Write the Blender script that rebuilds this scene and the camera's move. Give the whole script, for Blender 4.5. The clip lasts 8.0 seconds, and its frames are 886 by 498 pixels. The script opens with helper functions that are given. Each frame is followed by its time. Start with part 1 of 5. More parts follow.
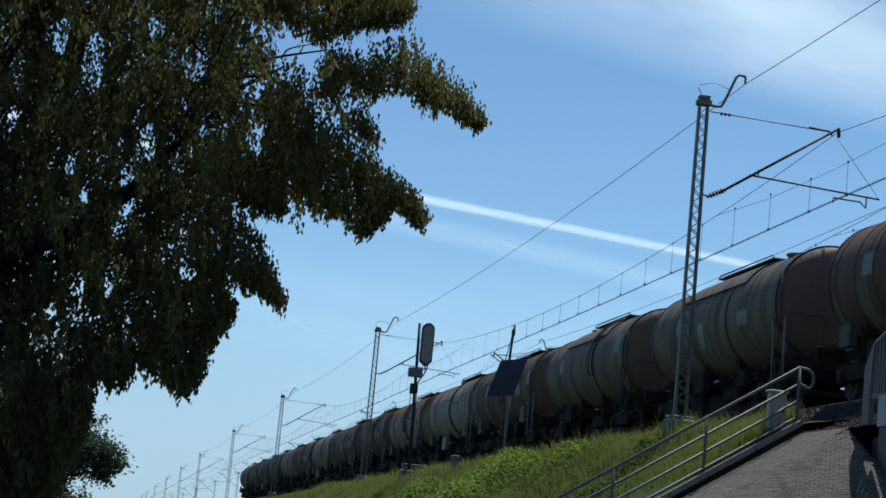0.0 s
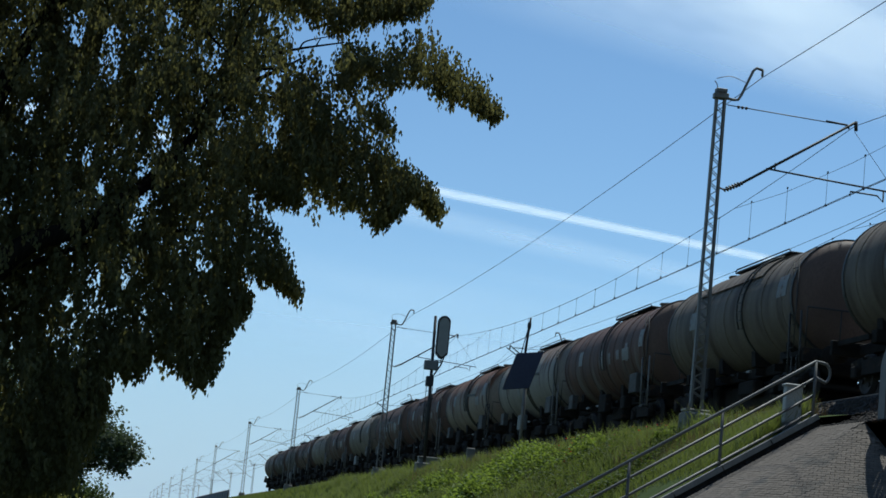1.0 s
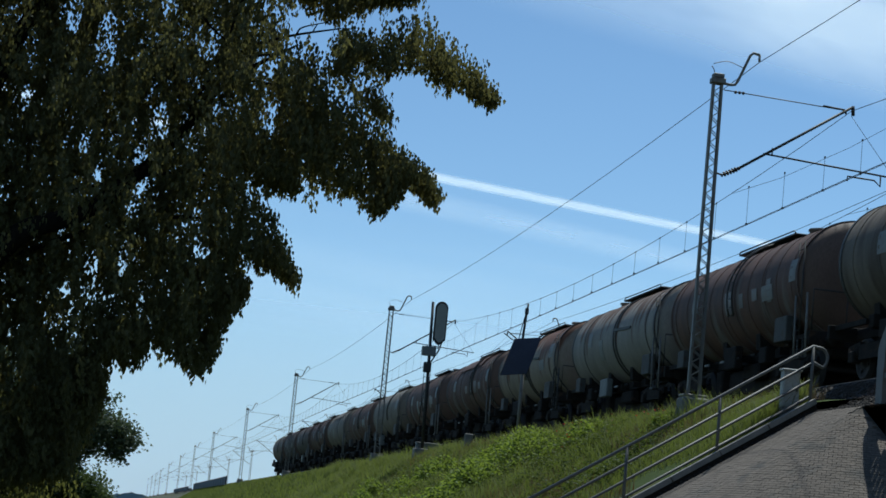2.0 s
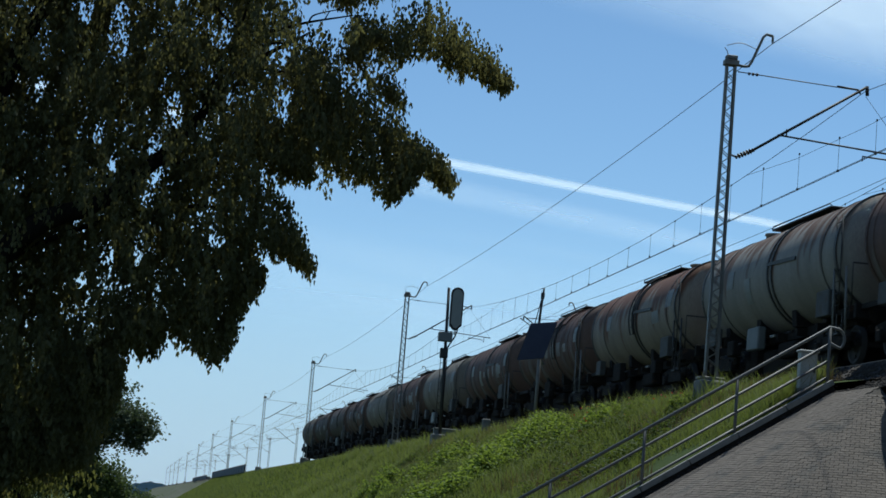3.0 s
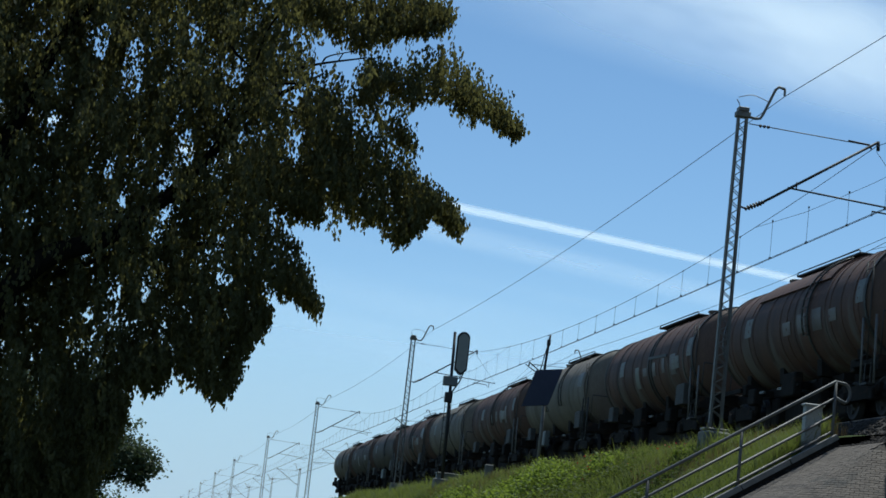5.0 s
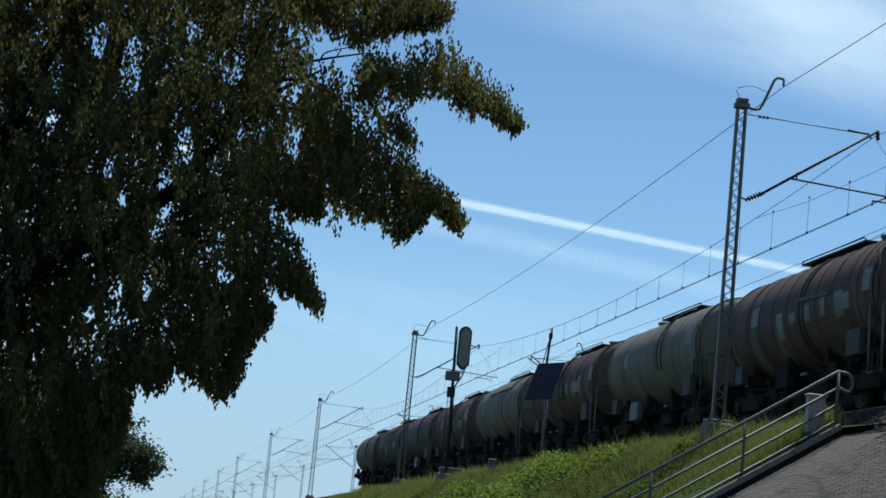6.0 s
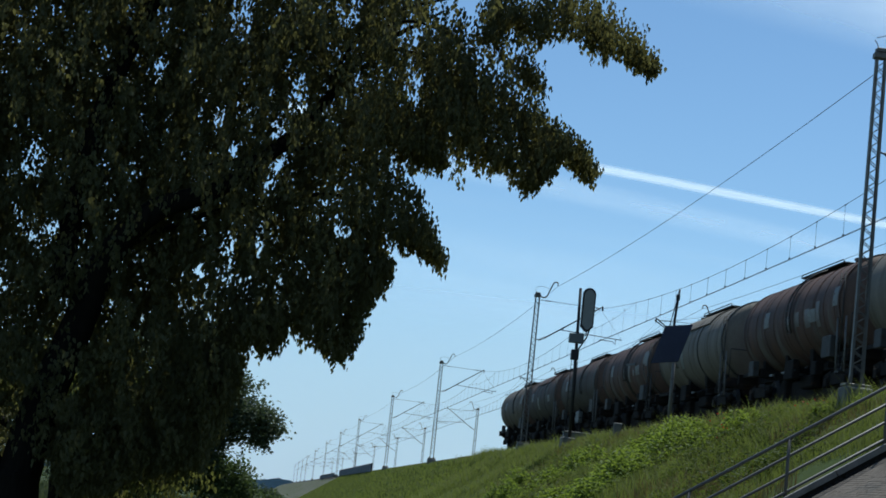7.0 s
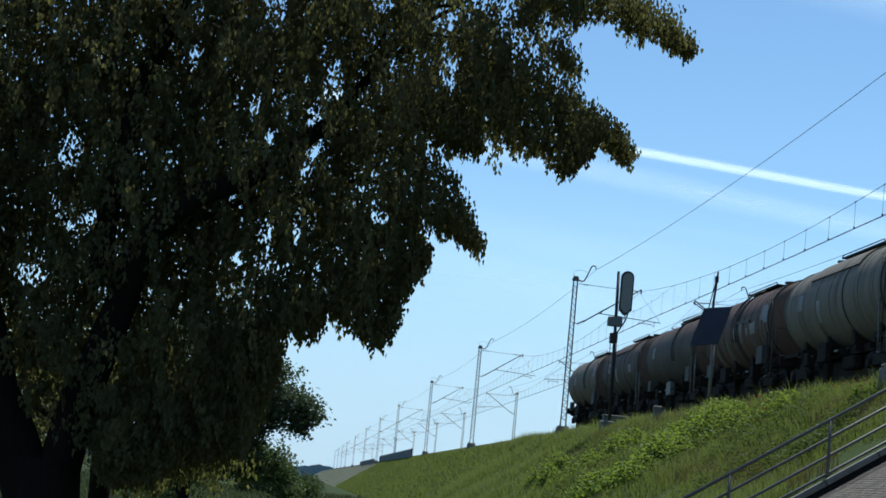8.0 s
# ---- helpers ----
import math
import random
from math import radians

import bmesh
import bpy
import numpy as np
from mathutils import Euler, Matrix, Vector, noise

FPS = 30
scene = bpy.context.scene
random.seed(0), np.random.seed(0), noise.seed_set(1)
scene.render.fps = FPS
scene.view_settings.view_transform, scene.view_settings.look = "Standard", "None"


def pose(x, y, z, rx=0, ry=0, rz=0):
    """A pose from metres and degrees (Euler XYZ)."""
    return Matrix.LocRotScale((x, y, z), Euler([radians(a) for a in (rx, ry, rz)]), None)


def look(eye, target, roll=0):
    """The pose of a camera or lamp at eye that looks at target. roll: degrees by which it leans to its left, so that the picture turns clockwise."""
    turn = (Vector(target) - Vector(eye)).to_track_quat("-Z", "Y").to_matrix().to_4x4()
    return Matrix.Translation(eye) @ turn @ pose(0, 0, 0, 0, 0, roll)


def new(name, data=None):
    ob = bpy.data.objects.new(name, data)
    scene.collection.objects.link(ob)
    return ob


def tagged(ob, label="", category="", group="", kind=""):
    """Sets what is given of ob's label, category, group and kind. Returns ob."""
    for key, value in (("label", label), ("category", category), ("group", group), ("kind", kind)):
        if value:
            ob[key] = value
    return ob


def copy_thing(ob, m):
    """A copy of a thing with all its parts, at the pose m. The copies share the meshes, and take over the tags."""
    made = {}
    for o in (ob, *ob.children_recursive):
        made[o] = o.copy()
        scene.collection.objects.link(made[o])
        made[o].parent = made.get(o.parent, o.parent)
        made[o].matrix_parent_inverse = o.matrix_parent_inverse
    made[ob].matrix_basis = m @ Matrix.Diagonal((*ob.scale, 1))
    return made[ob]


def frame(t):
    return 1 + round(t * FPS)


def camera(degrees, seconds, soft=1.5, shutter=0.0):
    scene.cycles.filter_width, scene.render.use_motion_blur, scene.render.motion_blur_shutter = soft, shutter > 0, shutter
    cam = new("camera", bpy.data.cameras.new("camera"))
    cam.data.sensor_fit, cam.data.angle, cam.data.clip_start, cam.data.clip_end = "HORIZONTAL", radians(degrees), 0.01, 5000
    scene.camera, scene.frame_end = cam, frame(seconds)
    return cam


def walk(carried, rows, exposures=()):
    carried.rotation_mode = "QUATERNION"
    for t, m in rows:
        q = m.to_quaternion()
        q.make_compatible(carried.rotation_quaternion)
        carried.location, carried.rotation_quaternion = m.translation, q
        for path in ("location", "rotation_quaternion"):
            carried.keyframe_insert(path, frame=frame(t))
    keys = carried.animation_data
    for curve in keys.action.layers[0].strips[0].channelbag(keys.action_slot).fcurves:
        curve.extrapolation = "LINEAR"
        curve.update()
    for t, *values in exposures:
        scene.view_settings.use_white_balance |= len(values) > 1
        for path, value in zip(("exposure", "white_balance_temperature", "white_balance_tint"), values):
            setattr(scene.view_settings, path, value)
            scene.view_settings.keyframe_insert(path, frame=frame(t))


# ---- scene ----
cam = camera(25.79, 8.0, soft=1.6, shutter=0.15)
PATH = [
    (0.0, pose(0.000, 0.000, 1.600, 99.050, -5.497, -9.964)),
    (0.5, pose(0.000, 0.000, 1.600, 98.914, -5.760, -9.880)),
    (1.0, pose(0.000, 0.000, 1.600, 98.792, -5.721, -9.513)),
    (1.5, pose(0.000, 0.000, 1.600, 98.530, -5.800, -9.492)),
    (1.7, pose(0.000, 0.000, 1.600, 98.470, -5.730, -9.515)),
    (2.8, pose(0.000, 0.000, 1.600, 98.003, -4.930, -9.256)),
    (3.0, pose(0.000, 0.000, 1.600, 97.909, -4.877, -9.015)),
    (3.5, pose(0.000, 0.000, 1.600, 97.921, -5.417, -8.866)),
    (4.0, pose(0.000, 0.000, 1.600, 98.524, -5.682, -8.817)),
    (4.5, pose(0.000, 0.000, 1.600, 98.989, -6.220, -8.926)),
    (4.7, pose(0.000, 0.000, 1.600, 99.126, -6.400, -9.000)),
    (5.8, pose(0.000, 0.000, 1.600, 99.236, -5.980, -9.075)),
    (6.0, pose(0.000, 0.020, 1.600, 99.046, -5.658, -8.872)),
    (6.5, pose(0.024, 0.316, 1.619, 98.659, -6.010, -7.694)),
    (7.0, pose(0.100, 1.450, 1.705, 97.580, -6.060, -5.300)),
    (7.5, pose(0.100, 1.500, 1.710, 97.000, -5.730, -4.380)),
    (8.0, pose(0.100, 1.500, 1.710, 97.020, -5.500, -4.110)),
]
walk(cam, PATH, exposures=[(0.0, 0.03, 5700, -1), (7.0, 0.06, 5700, -1), (7.5, 0.24, 5710, -1), (8.0, 0.32, 5720, -1)])

# ---- world, sun, exposure ----
SUN_ELEVATION, SUN_TURN = 62.0, 32.0   # degrees; the turn is from the way ahead towards the tracks
world = bpy.data.worlds.new("world")
scene.world = world
world.use_nodes = True
wn = world.node_tree.nodes
sky = wn.new("ShaderNodeTexSky")
sky.sky_type = "NISHITA"
sky.sun_disc = False
sky.sun_elevation = radians(SUN_ELEVATION)
sky.sun_rotation = radians(SUN_TURN)
sky.altitude = 600
sky.air_density, sky.dust_density, sky.ozone_density = 0.95, 0.03, 2.2
wn["Background"].inputs["Strength"].default_value = 0.097
world.node_tree.links.new(sky.outputs["Color"], wn["Background"].inputs["Color"])
sun_data = bpy.data.lights.new("sun", "SUN")
sun_data.energy, sun_data.angle, sun_data.color = 4.5, radians(0.53), (1.0, 0.95, 0.87)
sun = new("sun", sun_data)
to_sun = Vector((math.sin(radians(SUN_TURN)) * math.cos(radians(SUN_ELEVATION)),
                 math.cos(radians(SUN_TURN)) * math.cos(radians(SUN_ELEVATION)), math.sin(radians(SUN_ELEVATION))))
sun.matrix_world = look(to_sun * 80, (0, 0, 0))

rng = np.random.default_rng(7)


# ---- mesh tools ----
class Geo:
    """Collects corners and faces of one mesh."""

    def __init__(self):
        self.v, self.f, self.s, self.m = [], [], [], []

    def add(self, verts, faces, smooth=False, slot=0):
        n = len(self.v)
        self.v.extend(tuple(p) for p in verts)
        self.f.extend(tuple(i + n for i in f) for f in faces)
        self.s.extend([smooth] * len(faces))
        self.m.extend([slot] * len(faces))
        return self

    def box(self, c, size, m=None, bevel=0.0, slot=0):
        """A box, its upright and level edges cut by bevel."""
        x, y, z = (s / 2 for s in size)
        b = min(bevel, 0.45 * min(size)) if bevel else 0.0
        if not b:
            vs = [(-x, -y, -z), (x, -y, -z), (x, y, -z), (-x, y, -z), (-x, -y, z), (x, -y, z), (x, y, z), (-x, y, z)]
            fs = [(0, 3, 2, 1), (4, 5, 6, 7), (0, 1, 5, 4), (1, 2, 6, 5), (2, 3, 7, 6), (3, 0, 4, 7)]
        else:
            ring = [(-x + b, -y), (x - b, -y), (x, -y + b), (x, y - b), (x - b, y), (-x + b, y), (-x, y - b), (-x, -y + b)]
            inner = [(px * (x - b) / x, py * (y - b) / y) for px, py in ring]
            vs = [(*p, -z) for p in inner] + [(*p, -z + b) for p in ring] + [(*p, z - b) for p in ring] + [(*p, z) for p in inner]
            fs = [tuple(range(7, -1, -1)), tuple(range(24, 32))]
            for k in range(3):
                fs += [(8 * k + i, 8 * k + (i + 1) % 8, 8 * k + 8 + (i + 1) % 8, 8 * k + 8 + i) for i in range(8)]
        mat = Matrix.Translation(c) @ (m if m is not None else Matrix())
        return self.add([mat @ Vector(p) for p in vs], fs, False, slot)

    def tube(self, pts, r, n=8, cap=True, smooth=True, slot=0):
        """A round bar along points; r may be a list."""
        pts = [Vector(p) for p in pts]
        rs = r if isinstance(r, (list, tuple)) else [r] * len(pts)
        vs, fs, side = [], [], None
        for i, p in enumerate(pts):
            d = (pts[min(i + 1, len(pts) - 1)] - pts[max(i - 1, 0)]).normalized()
            if side is None:
                side = d.cross(Vector((0, 0, 1)) if abs(d.z) < 0.9 else Vector((1, 0, 0))).normalized()
            side = (side - d * side.dot(d)).normalized()
            up = d.cross(side)
            vs += [p + (side * math.cos(a) + up * math.sin(a)) * rs[i] for a in (2 * math.pi * k / n for k in range(n))]
        for i in range(len(pts) - 1):
            fs += [(i * n + k, i * n + (k + 1) % n, (i + 1) * n + (k + 1) % n, (i + 1) * n + k) for k in range(n)]
        self.add(vs, fs, smooth, slot)
        if cap:
            m = len(self.v) - len(vs)
            self.f += [tuple(m + k for k in range(n - 1, -1, -1)), tuple(m + (len(pts) - 1) * n + k for k in range(n))]
            self.s += [False, False]
            self.m += [slot, slot]
        return self

    def bar(self, p, q, w, h, up=(0, 0, 1), slot=0):
        """A square bar from p to q, w wide and h high."""
        p, q = Vector(p), Vector(q)
        d = (q - p).normalized()
        u = Vector(up)
        if abs(d.dot(u)) > 0.98:
            u = Vector((1, 0, 0))
        s = d.cross(u).normalized()
        u = s.cross(d)
        vs = [e + s * a * w / 2 + u * b * h / 2 for e in (p, q) for a, b in ((-1, -1), (1, -1), (1, 1), (-1, 1))]
        return self.add(vs, [(0, 3, 2, 1), (4, 5, 6, 7), (0, 1, 5, 4), (1, 2, 6, 5), (2, 3, 7, 6), (3, 0, 4, 7)], False, slot)

    def lathe(self, rows, n=32, axis="y", centre=(0, 0, 0), slot=0):
        """Turns rows of (place along the axis, radius)."""
        vs, fs = [], []
        for a, r in rows:
            for k in range(n):
                c, s = math.cos(2 * math.pi * k / n) * r, math.sin(2 * math.pi * k / n) * r
                p = (c, a, s) if axis == "y" else (a, c, s) if axis == "x" else (c, s, a)
                vs.append((p[0] + centre[0], p[1] + centre[1], p[2] + centre[2]))
        flip = axis == "y"
        for i in range(len(rows) - 1):
            for k in range(n):
                f = (i * n + k, i * n + (k + 1) % n, (i + 1) * n + (k + 1) % n, (i + 1) * n + k)
                fs.append(f[::-1] if flip else f)
        first, last = tuple(range(n)), tuple((len(rows) - 1) * n + k for k in range(n))
        fs += [first if flip else first[::-1], last[::-1] if flip else last]
        return self.add(vs, fs, True, slot)

    def mesh(self, name, *mats):
        me = bpy.data.meshes.new(name)
        me.from_pydata(self.v, [], self.f)
        me.polygons.foreach_set("use_smooth", self.s)
        if len(mats) > 1:
            me.polygons.foreach_set("material_index", self.m)
        for m in mats:
            me.materials.append(m)
        me.update()
        return me


def thing(name, m=None, geo=None, mats=(), **tags):
    """A top-level thing: an Empty, or a mesh where geo is given."""
    ob = new(name, geo.mesh(name, *mats) if geo else None)
    if m is not None:
        ob.matrix_basis = m
    return tagged(ob, **tags)


def part(name, geo, material, parent, label="", m=None):
    """ONE mesh object under a thing or a part; geo may be a mesh that others share."""
    ob = new(name, geo if isinstance(geo, bpy.types.Mesh) else geo.mesh(name, material))
    ob.parent = parent
    if m is not None:
        ob.matrix_basis = m
    return tagged(ob, label=label)


def curve(pts, n=12):
    """A smooth run through points."""
    p = [np.array(q, float) for q in pts]
    p = [2 * p[0] - p[1]] + p + [2 * p[-1] - p[-2]]
    out = []
    for i in range(1, len(p) - 2):
        for k in range(n):
            t = k / n
            out.append(0.5 * (2 * p[i] + (p[i + 1] - p[i - 1]) * t + (2 * p[i - 1] - 5 * p[i] + 4 * p[i + 1] - p[i + 2]) * t * t
                              + (3 * p[i] - p[i - 1] - 3 * p[i + 1] + p[i + 2]) * t ** 3))
    return np.array(out + [p[-2]])


# ---- materials ----
def material(name, colour, colour_2=None, rough=0.6, metal=0.0, scale=6.0, fine=60.0, bump=0.15, stretch=(1, 1, 1), vary=0.0,
             spots=None, spot_scale=2.0, spot_at=(0.55, 0.7), island=0.0, spec=0.5):
    """A surface with two scales of variation: broad (scale), fine (grain and relief), and spots of another colour."""
    m = bpy.data.materials.new(name)
    m.use_nodes = True
    n, l = m.node_tree.nodes, m.node_tree.links
    b = n["Principled BSDF"]
    b.inputs["Roughness"].default_value, b.inputs["Metallic"].default_value = rough, metal
    b.inputs["Specular IOR Level"].default_value = spec
    at = n.new("ShaderNodeTexCoord")
    mp = n.new("ShaderNodeMapping")
    mp.inputs["Scale"].default_value = stretch
    l.new(at.outputs["Object"], mp.inputs["Vector"])

    def noise_at(s, detail=4.0):
        t = n.new("ShaderNodeTexNoise")
        t.inputs["Scale"].default_value, t.inputs["Detail"].default_value = s, detail
        l.new(mp.outputs["Vector"], t.inputs["Vector"])
        return t.outputs["Fac"]

    def ramp(src, lo, hi):
        r = n.new("ShaderNodeMapRange")
        r.inputs["From Min"].default_value, r.inputs["From Max"].default_value = lo, hi
        l.new(src, r.inputs["Value"])
        return r.outputs["Result"]

    def mix(fac, a, b_):
        x = n.new("ShaderNodeMix")
        x.data_type = "RGBA"
        l.new(fac, x.inputs["Factor"])
        for sock, val in ((x.inputs[6], a), (x.inputs[7], b_)):
            if isinstance(val, tuple):
                sock.default_value = (*val, 1)
            else:
                l.new(val, sock)
        return x.outputs[2]

    c2 = colour_2 or tuple(c * 0.7 for c in colour)
    col = mix(ramp(noise_at(scale), 0.35, 0.65), colour, c2)
    grain = noise_at(fine, 3.0)
    col = mix(ramp(grain, 0.3, 0.8), col, mix(ramp(grain, 0.0, 1.0), tuple(c * 0.65 for c in colour), tuple(c * 0.8 for c in c2)))
    if spots:
        col = mix(ramp(noise_at(spot_scale, 6.0), *spot_at), col, spots)
    if vary or island:
        if island:
            src = n.new("ShaderNodeNewGeometry").outputs["Random Per Island"]
        else:
            src = n.new("ShaderNodeObjectInfo").outputs["Random"]
        h = n.new("ShaderNodeHueSaturation")
        r = n.new("ShaderNodeMapRange")
        k = island or vary
        r.inputs["To Min"].default_value, r.inputs["To Max"].default_value = 1 - k, 1 + k
        l.new(src, r.inputs["Value"])
        l.new(r.outputs["Result"], h.inputs["Value"])
        l.new(col, h.inputs["Color"])
        col = h.outputs["Color"]
    l.new(col, b.inputs["Base Color"])
    if bump:
        bp = n.new("ShaderNodeBump")
        bp.inputs["Strength"].default_value = bump
        bp.inputs["Distance"].default_value = 0.02
        l.new(grain, bp.inputs["Height"])
        l.new(bp.outputs["Normal"], b.inputs["Normal"])
    rr = n.new("ShaderNodeMapRange")
    rr.inputs["To Min"].default_value, rr.inputs["To Max"].default_value = max(rough - 0.12, 0.05), min(rough + 0.12, 1)
    l.new(grain, rr.inputs["Value"])
    l.new(rr.outputs["Result"], b.inputs["Roughness"])
    return m


def leaf_material(name, colour, colour_2, through_colour, share=0.35, vary=0.35):
    """Leaves: a dull face and light that comes through, varied leaf by leaf."""
    m = bpy.data.materials.new(name)
    m.use_nodes = True
    n, l = m.node_tree.nodes, m.node_tree.links
    b = n["Principled BSDF"]
    b.inputs["Roughness"].default_value = 0.65
    b.inputs["Specular IOR Level"].default_value = 0.15
    g = n.new("ShaderNodeNewGeometry")
    x = n.new("ShaderNodeMix")
    x.data_type = "RGBA"
    x.inputs[6].default_value, x.inputs[7].default_value = (*colour, 1), (*colour_2, 1)
    l.new(g.outputs["Random Per Island"], x.inputs["Factor"])
    at = n.new("ShaderNodeTexCoord")
    t = n.new("ShaderNodeTexNoise")
    t.inputs["Scale"].default_value = 0.9
    l.new(at.outputs["Object"], t.inputs["Vector"])
    r = n.new("ShaderNodeMapRange")
    r.inputs["To Min"].default_value, r.inputs["To Max"].default_value = 1 - vary, 1 + vary
    l.new(t.outputs["Fac"], r.inputs["Value"])
    h = n.new("ShaderNodeHueSaturation")
    l.new(r.outputs["Result"], h.inputs["Value"])
    l.new(x.outputs[2], h.inputs["Color"])
    l.new(h.outputs["Color"], b.inputs["Base Color"])
    tr = n.new("ShaderNodeBsdfTranslucent")
    tr.inputs["Color"].default_value = (*through_colour, 1)
    ms = n.new("ShaderNodeMixShader")
    ms.inputs["Fac"].default_value = share
    l.new(b.outputs["BSDF"], ms.inputs[1])
    l.new(tr.outputs["BSDF"], ms.inputs[2])
    l.new(ms.outputs["Shader"], n["Material Output"].inputs["Surface"])
    return m


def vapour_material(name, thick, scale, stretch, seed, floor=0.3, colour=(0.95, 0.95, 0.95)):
    """Ice cloud or tinted haze: scattering in the given colour, thin towards the edges of the sheet (by its UV) and
    torn by noise.
    """
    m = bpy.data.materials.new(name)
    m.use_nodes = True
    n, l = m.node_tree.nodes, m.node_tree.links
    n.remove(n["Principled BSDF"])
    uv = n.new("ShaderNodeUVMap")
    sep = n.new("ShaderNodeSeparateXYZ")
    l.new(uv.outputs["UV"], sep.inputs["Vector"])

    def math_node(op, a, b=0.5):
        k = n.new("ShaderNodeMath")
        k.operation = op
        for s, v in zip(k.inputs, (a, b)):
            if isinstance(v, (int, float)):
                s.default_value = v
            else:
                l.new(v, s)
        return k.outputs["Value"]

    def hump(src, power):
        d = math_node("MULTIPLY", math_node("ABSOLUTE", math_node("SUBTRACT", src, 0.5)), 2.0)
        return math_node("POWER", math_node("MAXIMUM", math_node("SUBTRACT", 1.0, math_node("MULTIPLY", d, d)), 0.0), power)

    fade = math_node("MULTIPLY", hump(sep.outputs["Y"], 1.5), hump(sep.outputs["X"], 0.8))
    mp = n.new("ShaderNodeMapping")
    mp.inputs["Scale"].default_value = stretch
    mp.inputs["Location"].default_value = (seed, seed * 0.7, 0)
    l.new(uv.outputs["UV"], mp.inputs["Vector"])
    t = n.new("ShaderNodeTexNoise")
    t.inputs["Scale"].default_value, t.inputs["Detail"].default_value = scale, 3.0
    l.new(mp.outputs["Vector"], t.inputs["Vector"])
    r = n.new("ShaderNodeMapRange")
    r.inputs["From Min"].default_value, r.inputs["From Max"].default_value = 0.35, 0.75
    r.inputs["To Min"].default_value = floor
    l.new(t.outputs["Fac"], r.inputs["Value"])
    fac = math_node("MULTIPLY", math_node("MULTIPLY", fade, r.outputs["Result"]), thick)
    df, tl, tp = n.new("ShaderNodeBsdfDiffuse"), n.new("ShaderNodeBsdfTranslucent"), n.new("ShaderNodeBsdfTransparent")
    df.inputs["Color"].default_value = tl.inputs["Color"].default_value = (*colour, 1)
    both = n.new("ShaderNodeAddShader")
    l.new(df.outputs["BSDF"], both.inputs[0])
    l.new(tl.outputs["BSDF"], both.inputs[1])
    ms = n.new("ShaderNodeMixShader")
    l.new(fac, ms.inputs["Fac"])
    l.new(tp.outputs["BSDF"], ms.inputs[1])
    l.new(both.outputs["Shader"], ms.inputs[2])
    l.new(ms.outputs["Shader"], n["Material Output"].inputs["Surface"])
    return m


GRASS_SOIL = material("grass_soil", (0.06, 0.085, 0.018), (0.042, 0.06, 0.014), rough=0.95, scale=0.5, fine=9, bump=0.9, spots=(0.10, 0.075, 0.04), spot_scale=0.7, spot_at=(0.6, 0.75), spec=0.08)
MEADOW = material("meadow", (0.030, 0.046, 0.011), (0.040, 0.050, 0.015), rough=0.95, scale=0.06, fine=2.5, bump=0.8, spots=(0.07, 0.068, 0.03), spot_scale=0.05, spot_at=(0.6, 0.8), spec=0.08)
BALLAST = material("ballast", (0.075, 0.064, 0.056), (0.048, 0.041, 0.037), rough=0.95, scale=1.5, fine=22, bump=1.0, spots=(0.16, 0.09, 0.06), spot_scale=0.8, spec=0.08)
GRAVEL = material("gravel", (0.150, 0.140, 0.112), (0.095, 0.10, 0.062), rough=0.95, scale=0.3, fine=5, bump=1.0, spots=(0.07, 0.085, 0.03), spot_scale=0.25, spot_at=(0.5, 0.62), spec=0.08)
CONCRETE = material("concrete", (0.21, 0.20, 0.18), (0.15, 0.142, 0.13), rough=0.85, scale=3, fine=70, bump=0.3, spots=(0.14, 0.135, 0.12), spot_scale=2.5)
KERB = material("kerb_concrete", (0.30, 0.28, 0.255), (0.21, 0.195, 0.175), rough=0.85, scale=4, fine=60, bump=0.3, spots=(0.16, 0.16, 0.13), spot_scale=5)
PAVER = material("paver_concrete", (0.205, 0.170, 0.141), (0.160, 0.133, 0.112), rough=0.9, scale=5, fine=80, bump=0.35, vary=0.09, spots=(0.095, 0.088, 0.08), spot_scale=1.3, spec=0.08)
PAVER_FAR = material("paver_concrete_joined", (0.205, 0.170, 0.141), (0.160, 0.133, 0.112), rough=0.9, scale=5, fine=80, bump=0.35, island=0.09, spots=(0.095, 0.088, 0.08), spot_scale=1.3, spec=0.08)
JOINT = material("joint_sand", (0.135, 0.114, 0.096), rough=0.95, scale=4, fine=90, bump=0.4, spec=0.08)
KERB_SHADE = material("dark_kerb_shade", (0.040, 0.034, 0.028), (0.026, 0.022, 0.019), rough=0.95, scale=6, fine=40, bump=0.8, spec=0.05)
GALVANISED = material("galvanised_steel", (0.40, 0.41, 0.42), (0.30, 0.31, 0.32), rough=0.55, metal=0.55, scale=3, fine=40, bump=0.08)
RAIL_PAINT = material("grey_railing_paint", (0.160, 0.153, 0.143), (0.120, 0.114, 0.106), rough=0.6, metal=0.1, scale=5, fine=60, bump=0.1, spots=(0.14, 0.09, 0.06), spot_scale=8, spot_at=(0.66, 0.75))
MAST_PAINT = material("mast_paint", (0.225, 0.208, 0.186), (0.160, 0.147, 0.130), rough=0.6, metal=0.3, scale=2, fine=40, bump=0.15, spots=(0.10, 0.065, 0.045), spot_scale=5, spot_at=(0.62, 0.75))
DARK_STEEL = material("dark_steel", (0.045, 0.043, 0.042), (0.03, 0.028, 0.027), rough=0.6, metal=0.4, scale=6, fine=50, bump=0.15)
WIRE = material("weathered_copper_wire", (0.12, 0.12, 0.122), (0.09, 0.09, 0.09), rough=0.5, metal=0.6, scale=3, fine=30, bump=0.0)
